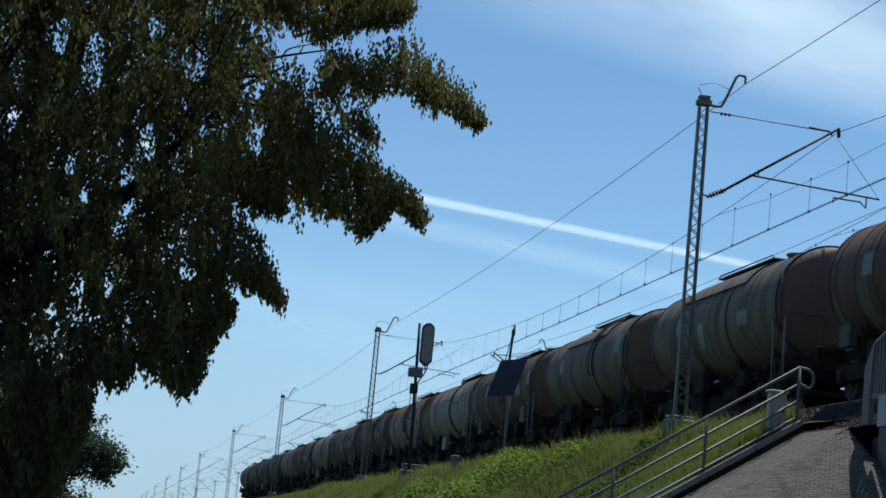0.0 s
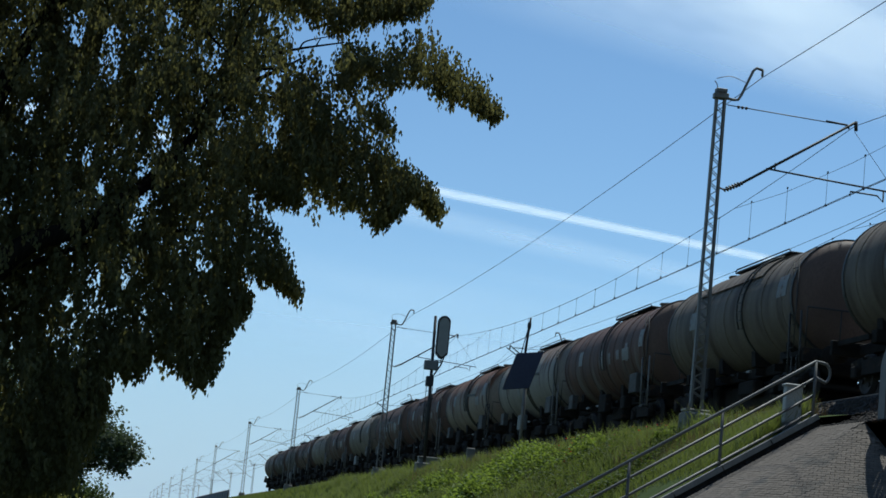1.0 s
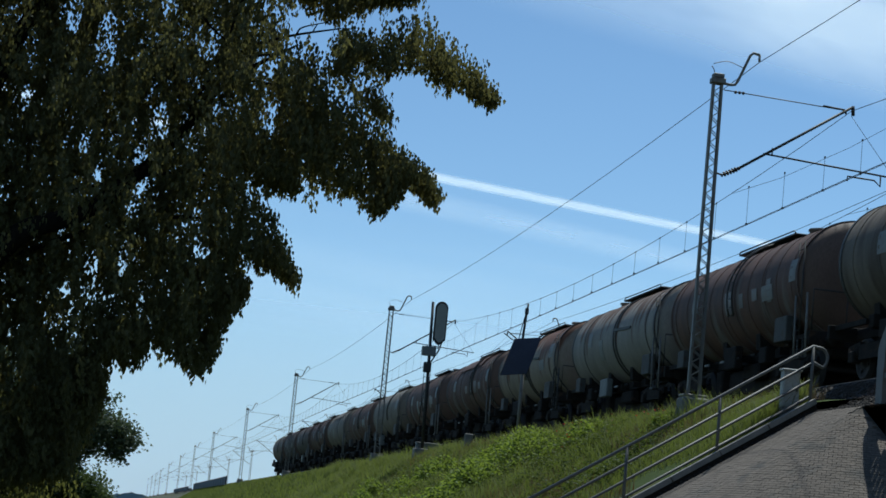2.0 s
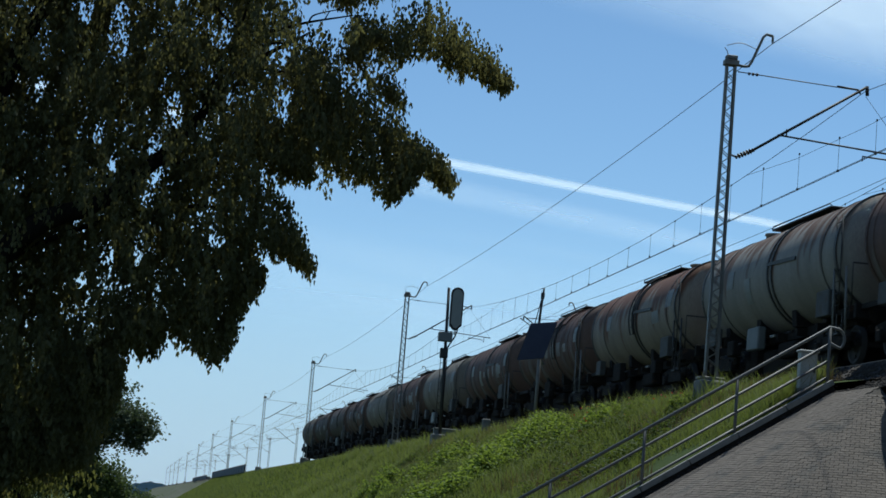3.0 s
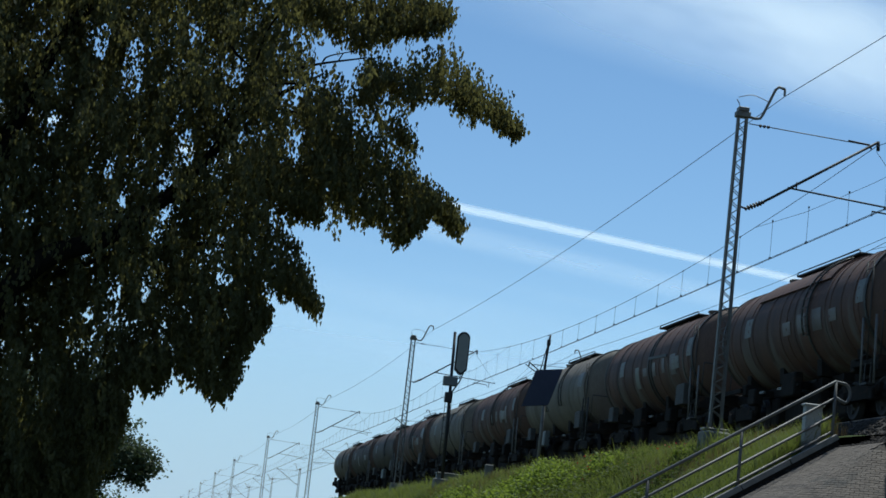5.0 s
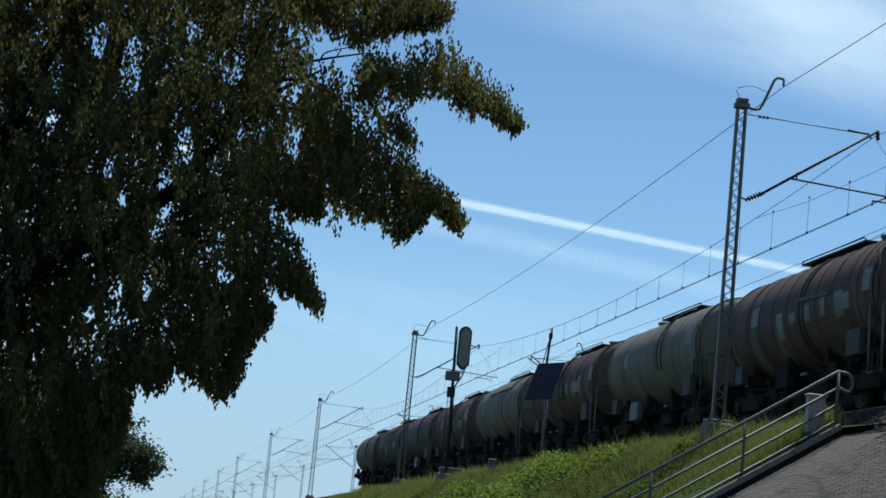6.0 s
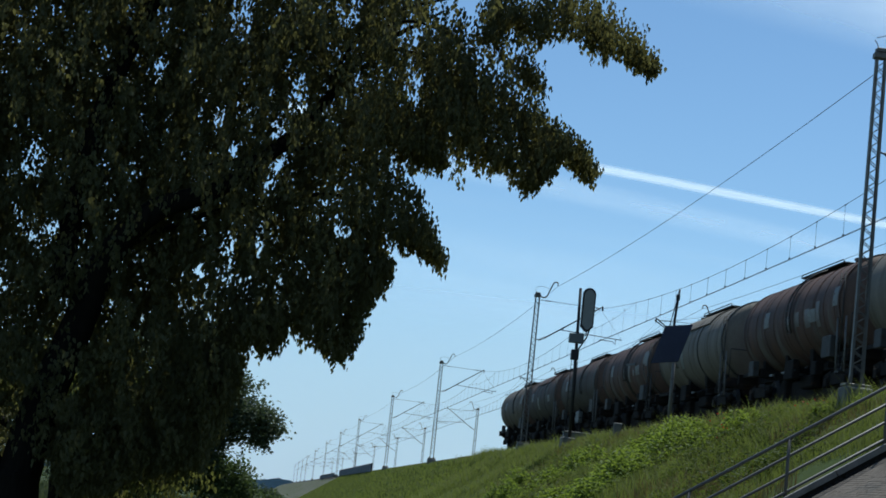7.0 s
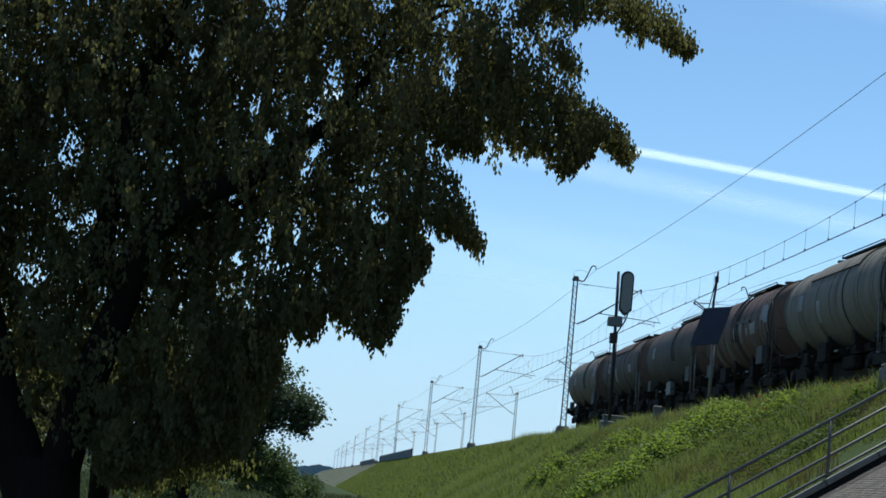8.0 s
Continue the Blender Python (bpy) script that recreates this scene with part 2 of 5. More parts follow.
INSULATOR = material("brown_porcelain", (0.055, 0.032, 0.025), rough=0.5, scale=8, fine=60, bump=0.0)
RAIL_STEEL = material("rail_steel", (0.14, 0.09, 0.065), (0.10, 0.065, 0.05), rough=0.5, metal=0.6, scale=3, fine=40, bump=0.15)
SLEEPER = material("sleeper_concrete", (0.24, 0.22, 0.20), (0.17, 0.155, 0.14), rough=0.9, scale=2, fine=40, bump=0.3, spec=0.08)
UNDERFRAME = material("grimy_underframe", (0.034, 0.029, 0.026), (0.022, 0.019, 0.017), rough=0.85, metal=0.0, scale=3, fine=30, bump=0.3, spots=(0.06, 0.038, 0.025), spot_scale=4, spot_at=(0.6, 0.75), spec=0.08)
WHEEL = material("wheel_steel", (0.04, 0.034, 0.03), (0.026, 0.022, 0.02), rough=0.75, metal=0.2, scale=4, fine=30, bump=0.15)
PLATE_WHITE = material("faded_white_plate", (0.21, 0.205, 0.19), (0.14, 0.135, 0.125), rough=0.6, scale=5, fine=50, bump=0.1, spots=(0.18, 0.14, 0.11), spot_scale=5)
BOX_GREY = material("box_grey", (0.105, 0.102, 0.097), (0.068, 0.066, 0.063), rough=0.7, scale=4, fine=40, bump=0.15, spots=(0.07, 0.05, 0.04), spot_scale=5, spec=0.2)
GLOSS_SLATE = material("slate_gloss_paint", (0.118, 0.094, 0.084), (0.085, 0.068, 0.060), rough=0.5, scale=3, fine=40, bump=0.1, spots=(0.08, 0.05, 0.04), spot_scale=4)
PANEL_NAVY = material("navy_panel", (0.080, 0.088, 0.155), (0.066, 0.072, 0.130), rough=0.5, scale=3, fine=30, bump=0.05)
SIGNAL_GREY = material("signal_grey", (0.16, 0.17, 0.165), (0.12, 0.125, 0.12), rough=0.6, scale=3, fine=40, bump=0.1)
SIGNAL_FACE = material("signal_face_grey", (0.27, 0.275, 0.26), (0.22, 0.225, 0.21), rough=0.7, scale=3, fine=40, bump=0.1)
CABINET = material("cabinet_paint", (0.42, 0.42, 0.40), (0.34, 0.34, 0.32), rough=0.6, scale=3, fine=40, bump=0.1, spots=(0.20, 0.19, 0.17), spot_scale=3)
BARRIER = material("slate_barrier", (0.125, 0.14, 0.17), (0.10, 0.11, 0.13), rough=0.8, scale=0.5, fine=6, bump=0.2)
BARK = material("dark_bark", (0.020, 0.017, 0.014), (0.013, 0.011, 0.009), rough=0.95, scale=5, fine=24, bump=1.0, stretch=(1, 1, 0.3), spec=0.05)
LEAF = leaf_material("lime_leaf", (0.074, 0.071, 0.033), (0.124, 0.114, 0.053), (0.22, 0.20, 0.06), 0.35)
LEAF_BRIGHT = leaf_material("young_leaf", (0.066, 0.074, 0.022), (0.095, 0.098, 0.03), (0.21, 0.21, 0.05), 0.38)
LEAF_SHRUB = leaf_material("shrub_leaf", (0.070, 0.100, 0.040), (0.095, 0.125, 0.050), (0.14, 0.19, 0.05), 0.28)
LEAF_FAR = leaf_material("far_leaf", (0.075, 0.092, 0.055), (0.095, 0.112, 0.066), (0.10, 0.13, 0.05), 0.25)
BLADE = leaf_material("grass_blade", (0.082, 0.112, 0.020), (0.130, 0.136, 0.040), (0.22, 0.26, 0.05), 0.30, 0.6)
# darker copy of the grass blades, the tree's shade put into its colour
BLADE_SHADED = leaf_material("shaded_meadow_blade", (0.055, 0.068, 0.024), (0.080, 0.085, 0.036), (0.10, 0.12, 0.04), 0.22, 0.6)
WEED = leaf_material("weed_leaf", (0.090, 0.130, 0.022), (0.130, 0.160, 0.034), (0.30, 0.38, 0.05), 0.35, 0.5)
WEED_DARK = leaf_material("dull_weed_leaf", (0.060, 0.082, 0.018), (0.085, 0.100, 0.026), (0.16, 0.20, 0.03), 0.3)
DRY = leaf_material("dry_stalk", (0.17, 0.11, 0.055), (0.13, 0.10, 0.045), (0.2, 0.13, 0.05), 0.2)
POPPY = leaf_material("red_petal", (0.35, 0.03, 0.015), (0.28, 0.05, 0.02), (0.4, 0.04, 0.02), 0.3)
# woods whose base colour carries the blue haze of distance
HAZED_WOOD = material("far_wood", (0.22, 0.29, 0.36), (0.25, 0.32, 0.38), rough=1.0, scale=0.02, fine=0.2, bump=0.0)

# ---- the embankment and the ground ----
TRACK_X, FAR_TRACK_X, RAIL_TOP = 16.84, 20.84, 5.90
MAST_X, FAR_MAST_X, MAST_BASE = 13.34, 23.80, 5.42
MAST_Y = [45.0, 102.7, 158.6, 218.6, 294.5, 365.4, 447.3, 543.6, 646.3, 720.0, 800.0, 890.0]
FAR_MAST_Y = [46.0, 105.2, 161.4, 225.9, 300.0, 361.9, 436.0, 524.7, 610.0, 700.0]
FOOT_X, CREST_X, CREST_Z = 5.64, 13.00, 4.79
SLOPE = CREST_Z / (CREST_X - FOOT_X)
PAVED = (33.2, 36.0)   # stretch of the slope with concrete blocks, which then turn round the embankment's end
BRIDGE = (17.0, 32.5)  # stretch that the tracks cross on a bridge


def slope_z(x):
    return (x - FOOT_X) * SLOPE


def strip(name, profile, ys, mat, label, category, rough=0.0):
    """A long sheet with the profile (x, z) drawn along y; rough lifts it unevenly."""
    g = Geo()
    n = len(profile)
    vs = []
    for y in ys:
        for i, (x, z) in enumerate(profile):
            edge = 0 if i in (0, n - 1) else 1
            h = rough * edge * (noise.noise(Vector((x * 0.9, y * 0.6, 3.1))) + 0.5 * noise.noise(Vector((x * 2.3, y * 1.9, 7.7))))
            vs.append((x, y, z + h))
    fs = [(i * n + k, i * n + k + 1, (i + 1) * n + k + 1, (i + 1) * n + k) for i in range(len(ys) - 1) for k in range(n - 1)]
    g.add(vs, fs, True)
    return thing(name, None, g, (mat,), label=label, category=category, kind="structure")


ground = Geo()
ground.add([(-4800, -900, 0), (4800, -900, 0), (4800, 4800, 0), (-4800, 4800, 0)], [(0, 1, 2, 3)])
thing("ground", None, ground, (MEADOW,), label="flat green meadow reaching to the horizon", category="ground", kind="structure")
near_profile = [(FOOT_X - 0.6, -0.05)] + [(FOOT_X + k * (CREST_X - FOOT_X) / 14, k * CREST_Z / 14) for k in range(15)] + [(13.6, 4.95), (14.3, 5.05)]
near_ys = [PAVED[1] + 0.16 + 0.6 * k for k in range(170)] + [139 + 4.0 * k for k in range(50)]
strip("embankment_slope", near_profile, near_ys, GRASS_SOIL, "grassy railway embankment slope overgrown with weeds", "embankment", 0.10)
strip("embankment_slope_far", near_profile, [335 + 20.0 * k for k in range(58)], GRAVEL, "distant bare gravel embankment slope", "embankment", 0.15)
strip("embankment_slope_behind", near_profile, [-300 + 20.0 * k for k in range(16)] + [BRIDGE[0] - 0.5], GRASS_SOIL, "grassy railway embankment slope", "embankment", 0.05)
far_profile = [(23.6, 5.05), (25.0, 4.9), (33.0, -0.05)]
for name, ys in (("embankment_slope_back", [BRIDGE[1] + 0.4] + [60 + 40.0 * k for k in range(37)]), ("embankment_slope_back_behind", [-300 + 40.0 * k for k in range(8)] + [BRIDGE[0] - 0.4])):
    strip(name, far_profile, ys, GRASS_SOIL, "far grassy side of the railway embankment", "embankment", 0.0)
bed_profile = [(14.2, 4.98), (14.6, 5.18), (15.25, 5.66), (22.4, 5.66), (23.1, 5.18), (23.7, 4.98)]
strip("track_bed", bed_profile, [-300 + 4.0 * k for k in range(140)] + [280 + 40.0 * k for k in range(32)], BALLAST, "dark stone ballast bed under the tracks", "ballast", 0.03)

# the bridge: a deck between two abutments
deck = Geo().box((19.02, sum(BRIDGE) / 2, 4.08), (11.5, BRIDGE[1] - BRIDGE[0] - 0.02, 1.16), bevel=0.03)
thing("bridge_deck", None, deck, (CONCRETE,), label="plain concrete deck of the railway bridge", category="bridge deck", kind="structure")
for y, name in ((BRIDGE[1] + 0.3, "abutment_1"), (BRIDGE[0] - 0.3, "abutment_2")):
    wall = Geo()
    outline = [(13.4, -0.2), (33.0, -0.2), (24.9, 4.45), (13.4, 4.45)] if y > 20 else [(5.2, -0.2), (33.0, -0.2), (24.9, 4.5), (12.8, 4.5)]
    wall.add([(x, y + e, z) for e in (-0.25, 0.25) for x, z in outline], [(0, 1, 2, 3), (7, 6, 5, 4)] + [(k, 4 + k, 4 + (k + 1) % 4, (k + 1) % 4) for k in range(4)])
    thing(name, None, wall, (CONCRETE,), label="grey concrete abutment wall of the bridge", category="abutment", kind="structure")

# rails and sleepers
for n_rail, rx in enumerate([tx + s * 0.7535 for tx in (TRACK_X, FAR_TRACK_X) for s in (-1, 1)]):
    g = Geo()
    for w, z0, z1 in ((0.15, 0.0, 0.03), (0.02, 0.03, 0.13), (0.07, 0.13, 0.17)):
        g.box((rx, 500, RAIL_TOP - 0.17 + (z0 + z1) / 2), (w, 1600, z1 - z0), bevel=0.004)
    thing("rail", None, g, (RAIL_STEEL,), label="worn brown steel running rail on sleepers", category="rail", group="rails of the tracks")
for tx in (TRACK_X, FAR_TRACK_X):
    g = Geo()
    for k in range(560):
        g.box((tx, -40 + 0.6 * k, 5.66), (2.6, 0.26, 0.15), bevel=0.03)
    thing("sleepers", None, g, (SLEEPER,), label="grey concrete sleepers bedded in ballast", category="sleepers", kind="stuff")

# far barrier walls and far wood
for y0, y1, h in ((240, 342, 1.0), (368, 458, 0.75)):
    wall = thing("barrier_wall", pose(13.0, y0, 4.9), label="long low slate-grey barrier wall beside the track", category="barrier wall", group="barriers along the track")
    bays = int((y1 - y0) / 6)
    for k in range(bays):
        part("panel", Geo().box((0, (k + 0.5) * 6, h / 2 + 0.1), (0.12, 5.86, h), bevel=0.02), BARRIER, wall)
        part("post", Geo().box((0, k * 6, h / 2 + 0.12), (0.18, 0.14, h + 0.1), bevel=0.02), DARK_STEEL, wall)
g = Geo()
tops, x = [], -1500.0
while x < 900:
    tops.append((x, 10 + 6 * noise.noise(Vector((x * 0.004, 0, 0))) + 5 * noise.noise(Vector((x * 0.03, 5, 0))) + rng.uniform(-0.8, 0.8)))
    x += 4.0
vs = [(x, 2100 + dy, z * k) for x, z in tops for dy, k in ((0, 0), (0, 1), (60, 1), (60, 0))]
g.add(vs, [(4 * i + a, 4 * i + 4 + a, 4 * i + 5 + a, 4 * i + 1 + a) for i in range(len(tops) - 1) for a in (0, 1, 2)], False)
thing("far_wood", None, g, (HAZED_WOOD,), label="low line of distant woods on the horizon, haze blue in its colour", category="woods", kind="stuff")

# ---- masts of the overhead line ----


def build_mast(side, height=8.0):
    """A two-legged lattice mast; its arms reach towards side (+1 or -1) along x. The origin is on the foundation's top."""
    mast = thing("catenary_mast", label="grey lattice steel mast carrying the overhead line on a concrete footing", category="mast", group="masts along the tracks")
    part("foundation", Geo().box((0, 0, -0.42), (0.66, 0.62, 0.82), bevel=0.05), CONCRETE, mast, "weathered concrete footing")
    part("base_plate", Geo().box((0, 0, 0.03), (0.62, 0.42, 0.06), bevel=0.01), MAST_PAINT, mast)

    def half(z):
        return 0.118 - 0.036 * z / height

    for s in (-1, 1):
        g = Geo()
        p, q = (s * half(0), 0, 0), (s * half(height), 0, height)
        g.bar((p[0] + s * 0.04, 0, 0), (q[0] + s * 0.04, 0, height), 0.13, 0.016, up=(1, 0, 0))
        for e in (-1, 1):
            g.bar((p[0] + s * 0.018, e * 0.062, 0), (q[0] + s * 0.018, e * 0.062, height), 0.012, 0.050, up=(1, 0, 0))
        for e in (-1, 1):
            g.add([(s * half(0), e * 0.06, 0), (s * (half(0) + 0.10), e * 0.06, 0), (s * half(0.45), e * 0.06, 0.45)], [(0, 1, 2), (2, 1, 0)])
        part("leg", g, MAST_PAINT, mast)
    z, s = 0.35, 1
    while z < height - 0.35:
        z2 = z + 0.16
        for e in (-0.068, 0.068):
            part("lacing_bar", Geo().bar((s * (half(z) + 0.01), e, z), (-s * (half(z2) + 0.01), e, z2), 0.006, 0.022, up=(1, 0, 0)), MAST_PAINT, mast)
        z, s = z2, -s
    cap = Geo().box((0, 0, height - 0.04), (0.27, 0.22, 0.10), bevel=0.01)
    part("head_clamp", Geo().box((0, 0, height - 0.17), (0.36, 0.24, 0.15), bevel=0.02), MAST_PAINT, mast)
    cap.tube([(-side * 0.08, 0, height), (-side * 0.12, 0, height + 0.12), (-side * 0.18, 0, height + 0.20)], 0.012, 5)
    part("cap", cap, MAST_PAINT, mast)
    g = Geo()
    g.tube([(side * x, 0, z) for x, z in ((0.15, height - 0.20), (0.34, height - 0.22), (0.45, height - 0.20), (0.52, height - 0.08),
                                          (0.78, height + 0.58), (0.86, height + 0.66), (1.02, height + 0.63))], 0.036, 7)
    g.tube([(side * 1.02, 0, height + 0.63), (side * 1.02, 0, height + 0.46)], 0.03, 6)
    part("top_arm", g, MAST_PAINT, mast, "bent tube arm for the earth wire")
    g = Geo().tube(curve([(side * -0.14, 0, height + 0.26), (side * 0.22, 0, height + 0.36), (side * 0.66, 0, height + 0.24)], 6), 0.010, 4)
    part("jumper", g, WIRE, mast)
    # cantilever with its tie, steady tube and arm
    arm = part("cantilever", Geo().tube([(side * 0.55, 0, height - 2.38), (side * 3.52, 0, height - 0.36)], 0.034, 8), DARK_STEEL, mast)
    g = Geo()
    for a in np.linspace(0, 1, 7):
        c = Vector((side * (0.28 + 0.42 * a), 0, height - 2.50 + 0.22 * a))
        g.tube([c - Vector((side * 0.012, 0, 0.008)), c + Vector((side * 0.012, 0, 0.008))], 0.065 if 0.1 < a < 0.9 else 0.05, 8)
    g.tube([(side * 0.15, 0, height - 2.46), (side * 0.28, 0, height - 2.50), (side * 0.70, 0, height - 2.28)], 0.025, 6)
    part("insulator", g, INSULATOR, arm)
    g = Geo().tube([(side * 0.18, 0, height - 0.37), (side * 3.25, 0, height - 0.47)], 0.014, 5)
    g.tube([(side * 2.75, 0, height - 0.43), (side * 3.30, 0, height - 0.46), (side * 3.36, 0, height - 0.56)], 0.026, 6)
    part("tie_rod", g, DARK_STEEL, arm)
    for x in (0.45, 0.55, 0.65):
        part("tie_insulator", Geo().tube([(side * x, 0, height - 0.385), (side * (x + 0.05), 0, height - 0.387)], 0.04, 7), INSULATOR, arm)
    g = Geo().tube([(side * 1.30, 0, height - 1.83), (side * 4.70, 0, height - 2.02)], 0.024, 6)
    g.tube([(side * 1.52, 0, height - 1.66), (side * 1.52, 0, height - 1.86)], 0.02, 5)
    g.tube([(side * 3.50, 0, height - 0.60), (side * 4.70, 0, height - 2.02)], 0.007, 4)
    part("steady_tube", g, DARK_STEEL, arm)
    g = Geo().tube([(side * 4.36, 0, height - 2.0), (side * 4.36, 0, height - 2.28), (side * 4.20, 0, height - 2.14), (side * 3.50, 0, height - 2.12), (side * 3.50, 0, height - 2.24)], 0.022, 6)
    part("steady_arm", g, DARK_STEEL, arm)
    part("clamp", Geo().tube([(side * 3.52, 0, height - 0.34), (side * 3.54, 0, height - 0.58)], 0.045, 6), DARK_STEEL, arm)
    return mast


near_mast = build_mast(1)
near_mast.matrix_basis = pose(MAST_X, MAST_Y[0], MAST_BASE)
for y in MAST_Y[1:]:
    copy_thing(near_mast, pose(MAST_X, y, MAST_BASE))
far_mast = build_mast(-1)
far_mast.matrix_basis = pose(FAR_MAST_X, FAR_MAST_Y[0], MAST_BASE)
for y in FAR_MAST_Y[1:]:
    copy_thing(far_mast, pose(FAR_MAST_X, y, MAST_BASE))


def overhead_line(wx, ys):
    """Messenger, stitch, twin contact wire and droppers of each span."""
    ends = [ys[0] - 58.0] + ys
    for i in range(len(ends) - 1):
        a, b = ends[i], ends[i + 1]
        near = a < 240
        span = thing("overhead_wire_span", label="dark overhead contact wire hung on droppers from a sagging messenger wire", category="overhead wire", group="spans of the overhead line")
        mid, half = (a + b) / 2, (b - a) / 2

        def sag(y):
            return 11.88 + 1.08 * ((y - mid) / half) ** 2

        r = 0.0095 if near else 0.011
        part("messenger_wire", Geo().tube([(wx, y, sag(y)) for y in np.linspace(a, b, 17)], r, 5, cap=False), WIRE, span)
        g = Geo()
        for dx in (-0.025, 0.025):
            g.tube([(wx + dx, y, 11.22 - 0.05 * (1 - ((y - mid) / half) ** 2)) for y in np.linspace(a, b, 5)], r, 5, cap=False)
        part("contact_wire", g, WIRE, span)
        if not near:
            continue
        for e, s in ((a, 1), (b, -1)):
            y1 = e + s * 9.5
            part("stitch_wire", Geo().tube([(wx, e, 12.02), (wx, e + s * 5, 12.10), (wx, y1, sag(y1))], 0.007, 4, cap=False), WIRE, span)
        y = a + 1.7
        while y < b:
            d = min(y - a, b - y)
            z = sag(y) if d > 9.5 else 12.02 + (sag(a + 9.5) - 12.02) * (d / 9.5)
            g = Geo().tube([(wx, y, 11.20), (wx, y, z)], 0.006, 4, cap=False)
            g.box((wx, y, z), (0.03, 0.06, 0.05)).box((wx, y, 11.22), (0.05, 0.05, 0.06))
            part("dropper", g, WIRE, span)
            y += 3.08


overhead_line(TRACK_X, MAST_Y)
overhead_line(FAR_TRACK_X, FAR_MAST_Y)
for mx, s, ys in ((MAST_X, 1, MAST_Y), (FAR_MAST_X, -1, FAR_MAST_Y)):
    for a, b in zip([ys[0] - 58.0] + ys, ys):
        g = Geo().tube([(mx + s * 1.02, y, MAST_BASE + 8.44 - 0.35 * (1 - ((2 * y - a - b) / (b - a)) ** 2)) for y in np.linspace(a, b, 13)], 0.010, 5, cap=False)
        thing("earth_wire", None, g, (WIRE,), label="thin dark earth wire strung between mast tops", category="wire", group="earth wires")

# ---- signal, panel and small lineside things ----


def build_signal():
    sig = thing("railway_signal", pose(13.0, 85.4, 5.05), label="dark railway signal with a tall rounded head seen from behind", category="railway signal")
    part("pole", Geo().tube([(0.09, 0, 0), (0.04, 0, 2.6), (-0.06, 0, 6.78)], [0.08, 0.075, 0.065], 10), DARK_STEEL, sig)
    part("footing", Geo().box((0, 0, -0.1), (0.6, 0.6, 0.6), bevel=0.04), CONCRETE, sig)
    g = Geo()
    ring = [(0.285 * math.cos(a), (0.97 - 0.30) * (1 if math.sin(a) >= 0 else -1) + 0.30 * math.sin(a)) for a in np.linspace(0, 2 * math.pi, 33)[:-1]]
    ring = [(x * (0.78 if z < -0.80 else 1), z) for x, z in ring]
    for w, y0, y1, slot in ((1.0, -0.10, 0.10, 0), (0.80, -0.13, -0.10, 1)):
        n = len(ring)
        vs = [(0.36 + x * w, y, 5.86 + z * (w + 0.10 * (w < 1))) for y in (y0, y1) for x, z in ring]
        fs = [tuple(range(n)), tuple(range(2 * n - 1, n - 1, -1))] + [(k, n + k, n + (k + 1) % n, (k + 1) % n) for k in range(n)]
        h = Geo().add(vs, fs)
        part("head_board" if slot == 0 else "head_housing", h, DARK_STEEL if slot == 0 else SIGNAL_FACE, sig, "black backing board" if slot == 0 else "grey lamp housing")
    part("junction_box", Geo().box((-0.05, -0.05, 4.55), (0.62, 0.35, 0.42), bevel=0.03), SIGNAL_GREY, sig)
    part("relay_box", Geo().box((-0.05, -0.05, 3.82), (0.34, 0.26, 0.46), bevel=0.03), DARK_STEEL, sig)
    g = Geo().tube([(0.02, 0, 3.95), (0.40, 0, 4.62), (0.52, 0, 5.05)], 0.035, 6)
    g.tube([(0, 0, 4.75), (0.36, 0, 4.72), (0.40, 0, 5.0)], 0.03, 6)
    part("bracket", g, DARK_STEEL, sig)
    g = Geo()
    for s in (-0.14, 0.14):
        g.bar((s, 0.14, 0.2), (s, 0.14, 3.6), 0.02, 0.03)
    for k in range(11):
        g.bar((-0.14, 0.14, 0.4 + 0.3 * k), (0.14, 0.14, 0.4 + 0.3 * k), 0.02, 0.02)
    part("ladder", g, DARK_STEEL, sig)
    return sig


build_signal()


def build_panel():
    th = thing("solar_panel_post", pose(13.20, 65.0, 5.0), label="dark navy tilted solar panel on a slender grey post", category="solar panel")
    part("post", Geo().tube([(0, 0.1, -0.3), (0.0, 0.1, 2.9)], 0.06, 8), MAST_PAINT, th)
    part("whip", Geo().tube([(-0.12, 0.1, 2.7), (-0.10, 0.1, 3.7), (-0.02, 0.1, 4.72)], [0.05, 0.045, 0.035], 7), DARK_STEEL, th, "dark upper pole")
    part("stay", Geo().tube([(-0.28, 0.1, 3.3), (-0.06, 0.1, 4.45)], 0.018, 5), DARK_STEEL, th)
    part("lamp_head", Geo().box((-0.05, 0.1, 4.45), (0.12, 0.12, 0.22), bevel=0.02), DARK_STEEL, th)
    u, v = Vector((0.92, 0.10, 0.16)), Vector((0.34, -0.22, 1.25))
    nrm = u.cross(v).normalized() * 0.025
    o = Vector((-0.80, -0.05, 2.15))
    c = [o, o + u, o + u + v, o + v]
    part("panel", Geo().add([p - nrm for p in c] + [p + nrm for p in c], [(0, 3, 2, 1), (4, 5, 6, 7), (0, 1, 5, 4), (1, 2, 6, 5), (2, 3, 7, 6), (3, 0, 4, 7)]), PANEL_NAVY, th)
    g = Geo()
    for p, q in ((0, 1), (1, 2), (2, 3), (3, 0)):
        g.bar(c[p], c[q], 0.022, 0.03)
    part("frame", g, DARK_STEEL, th)
    part("bracket", Geo().bar((0, 0.1, 2.3), (0.18, 0.25, 2.10), 0.12, 0.05), PLATE_WHITE, th, "pale metal bracket")
    part("bird_arm", Geo().tube([(-0.50, -0.27, 3.36), (-0.85, -0.27, 3.57)], 0.02, 5), DARK_STEEL, th)
    return th


build_panel()


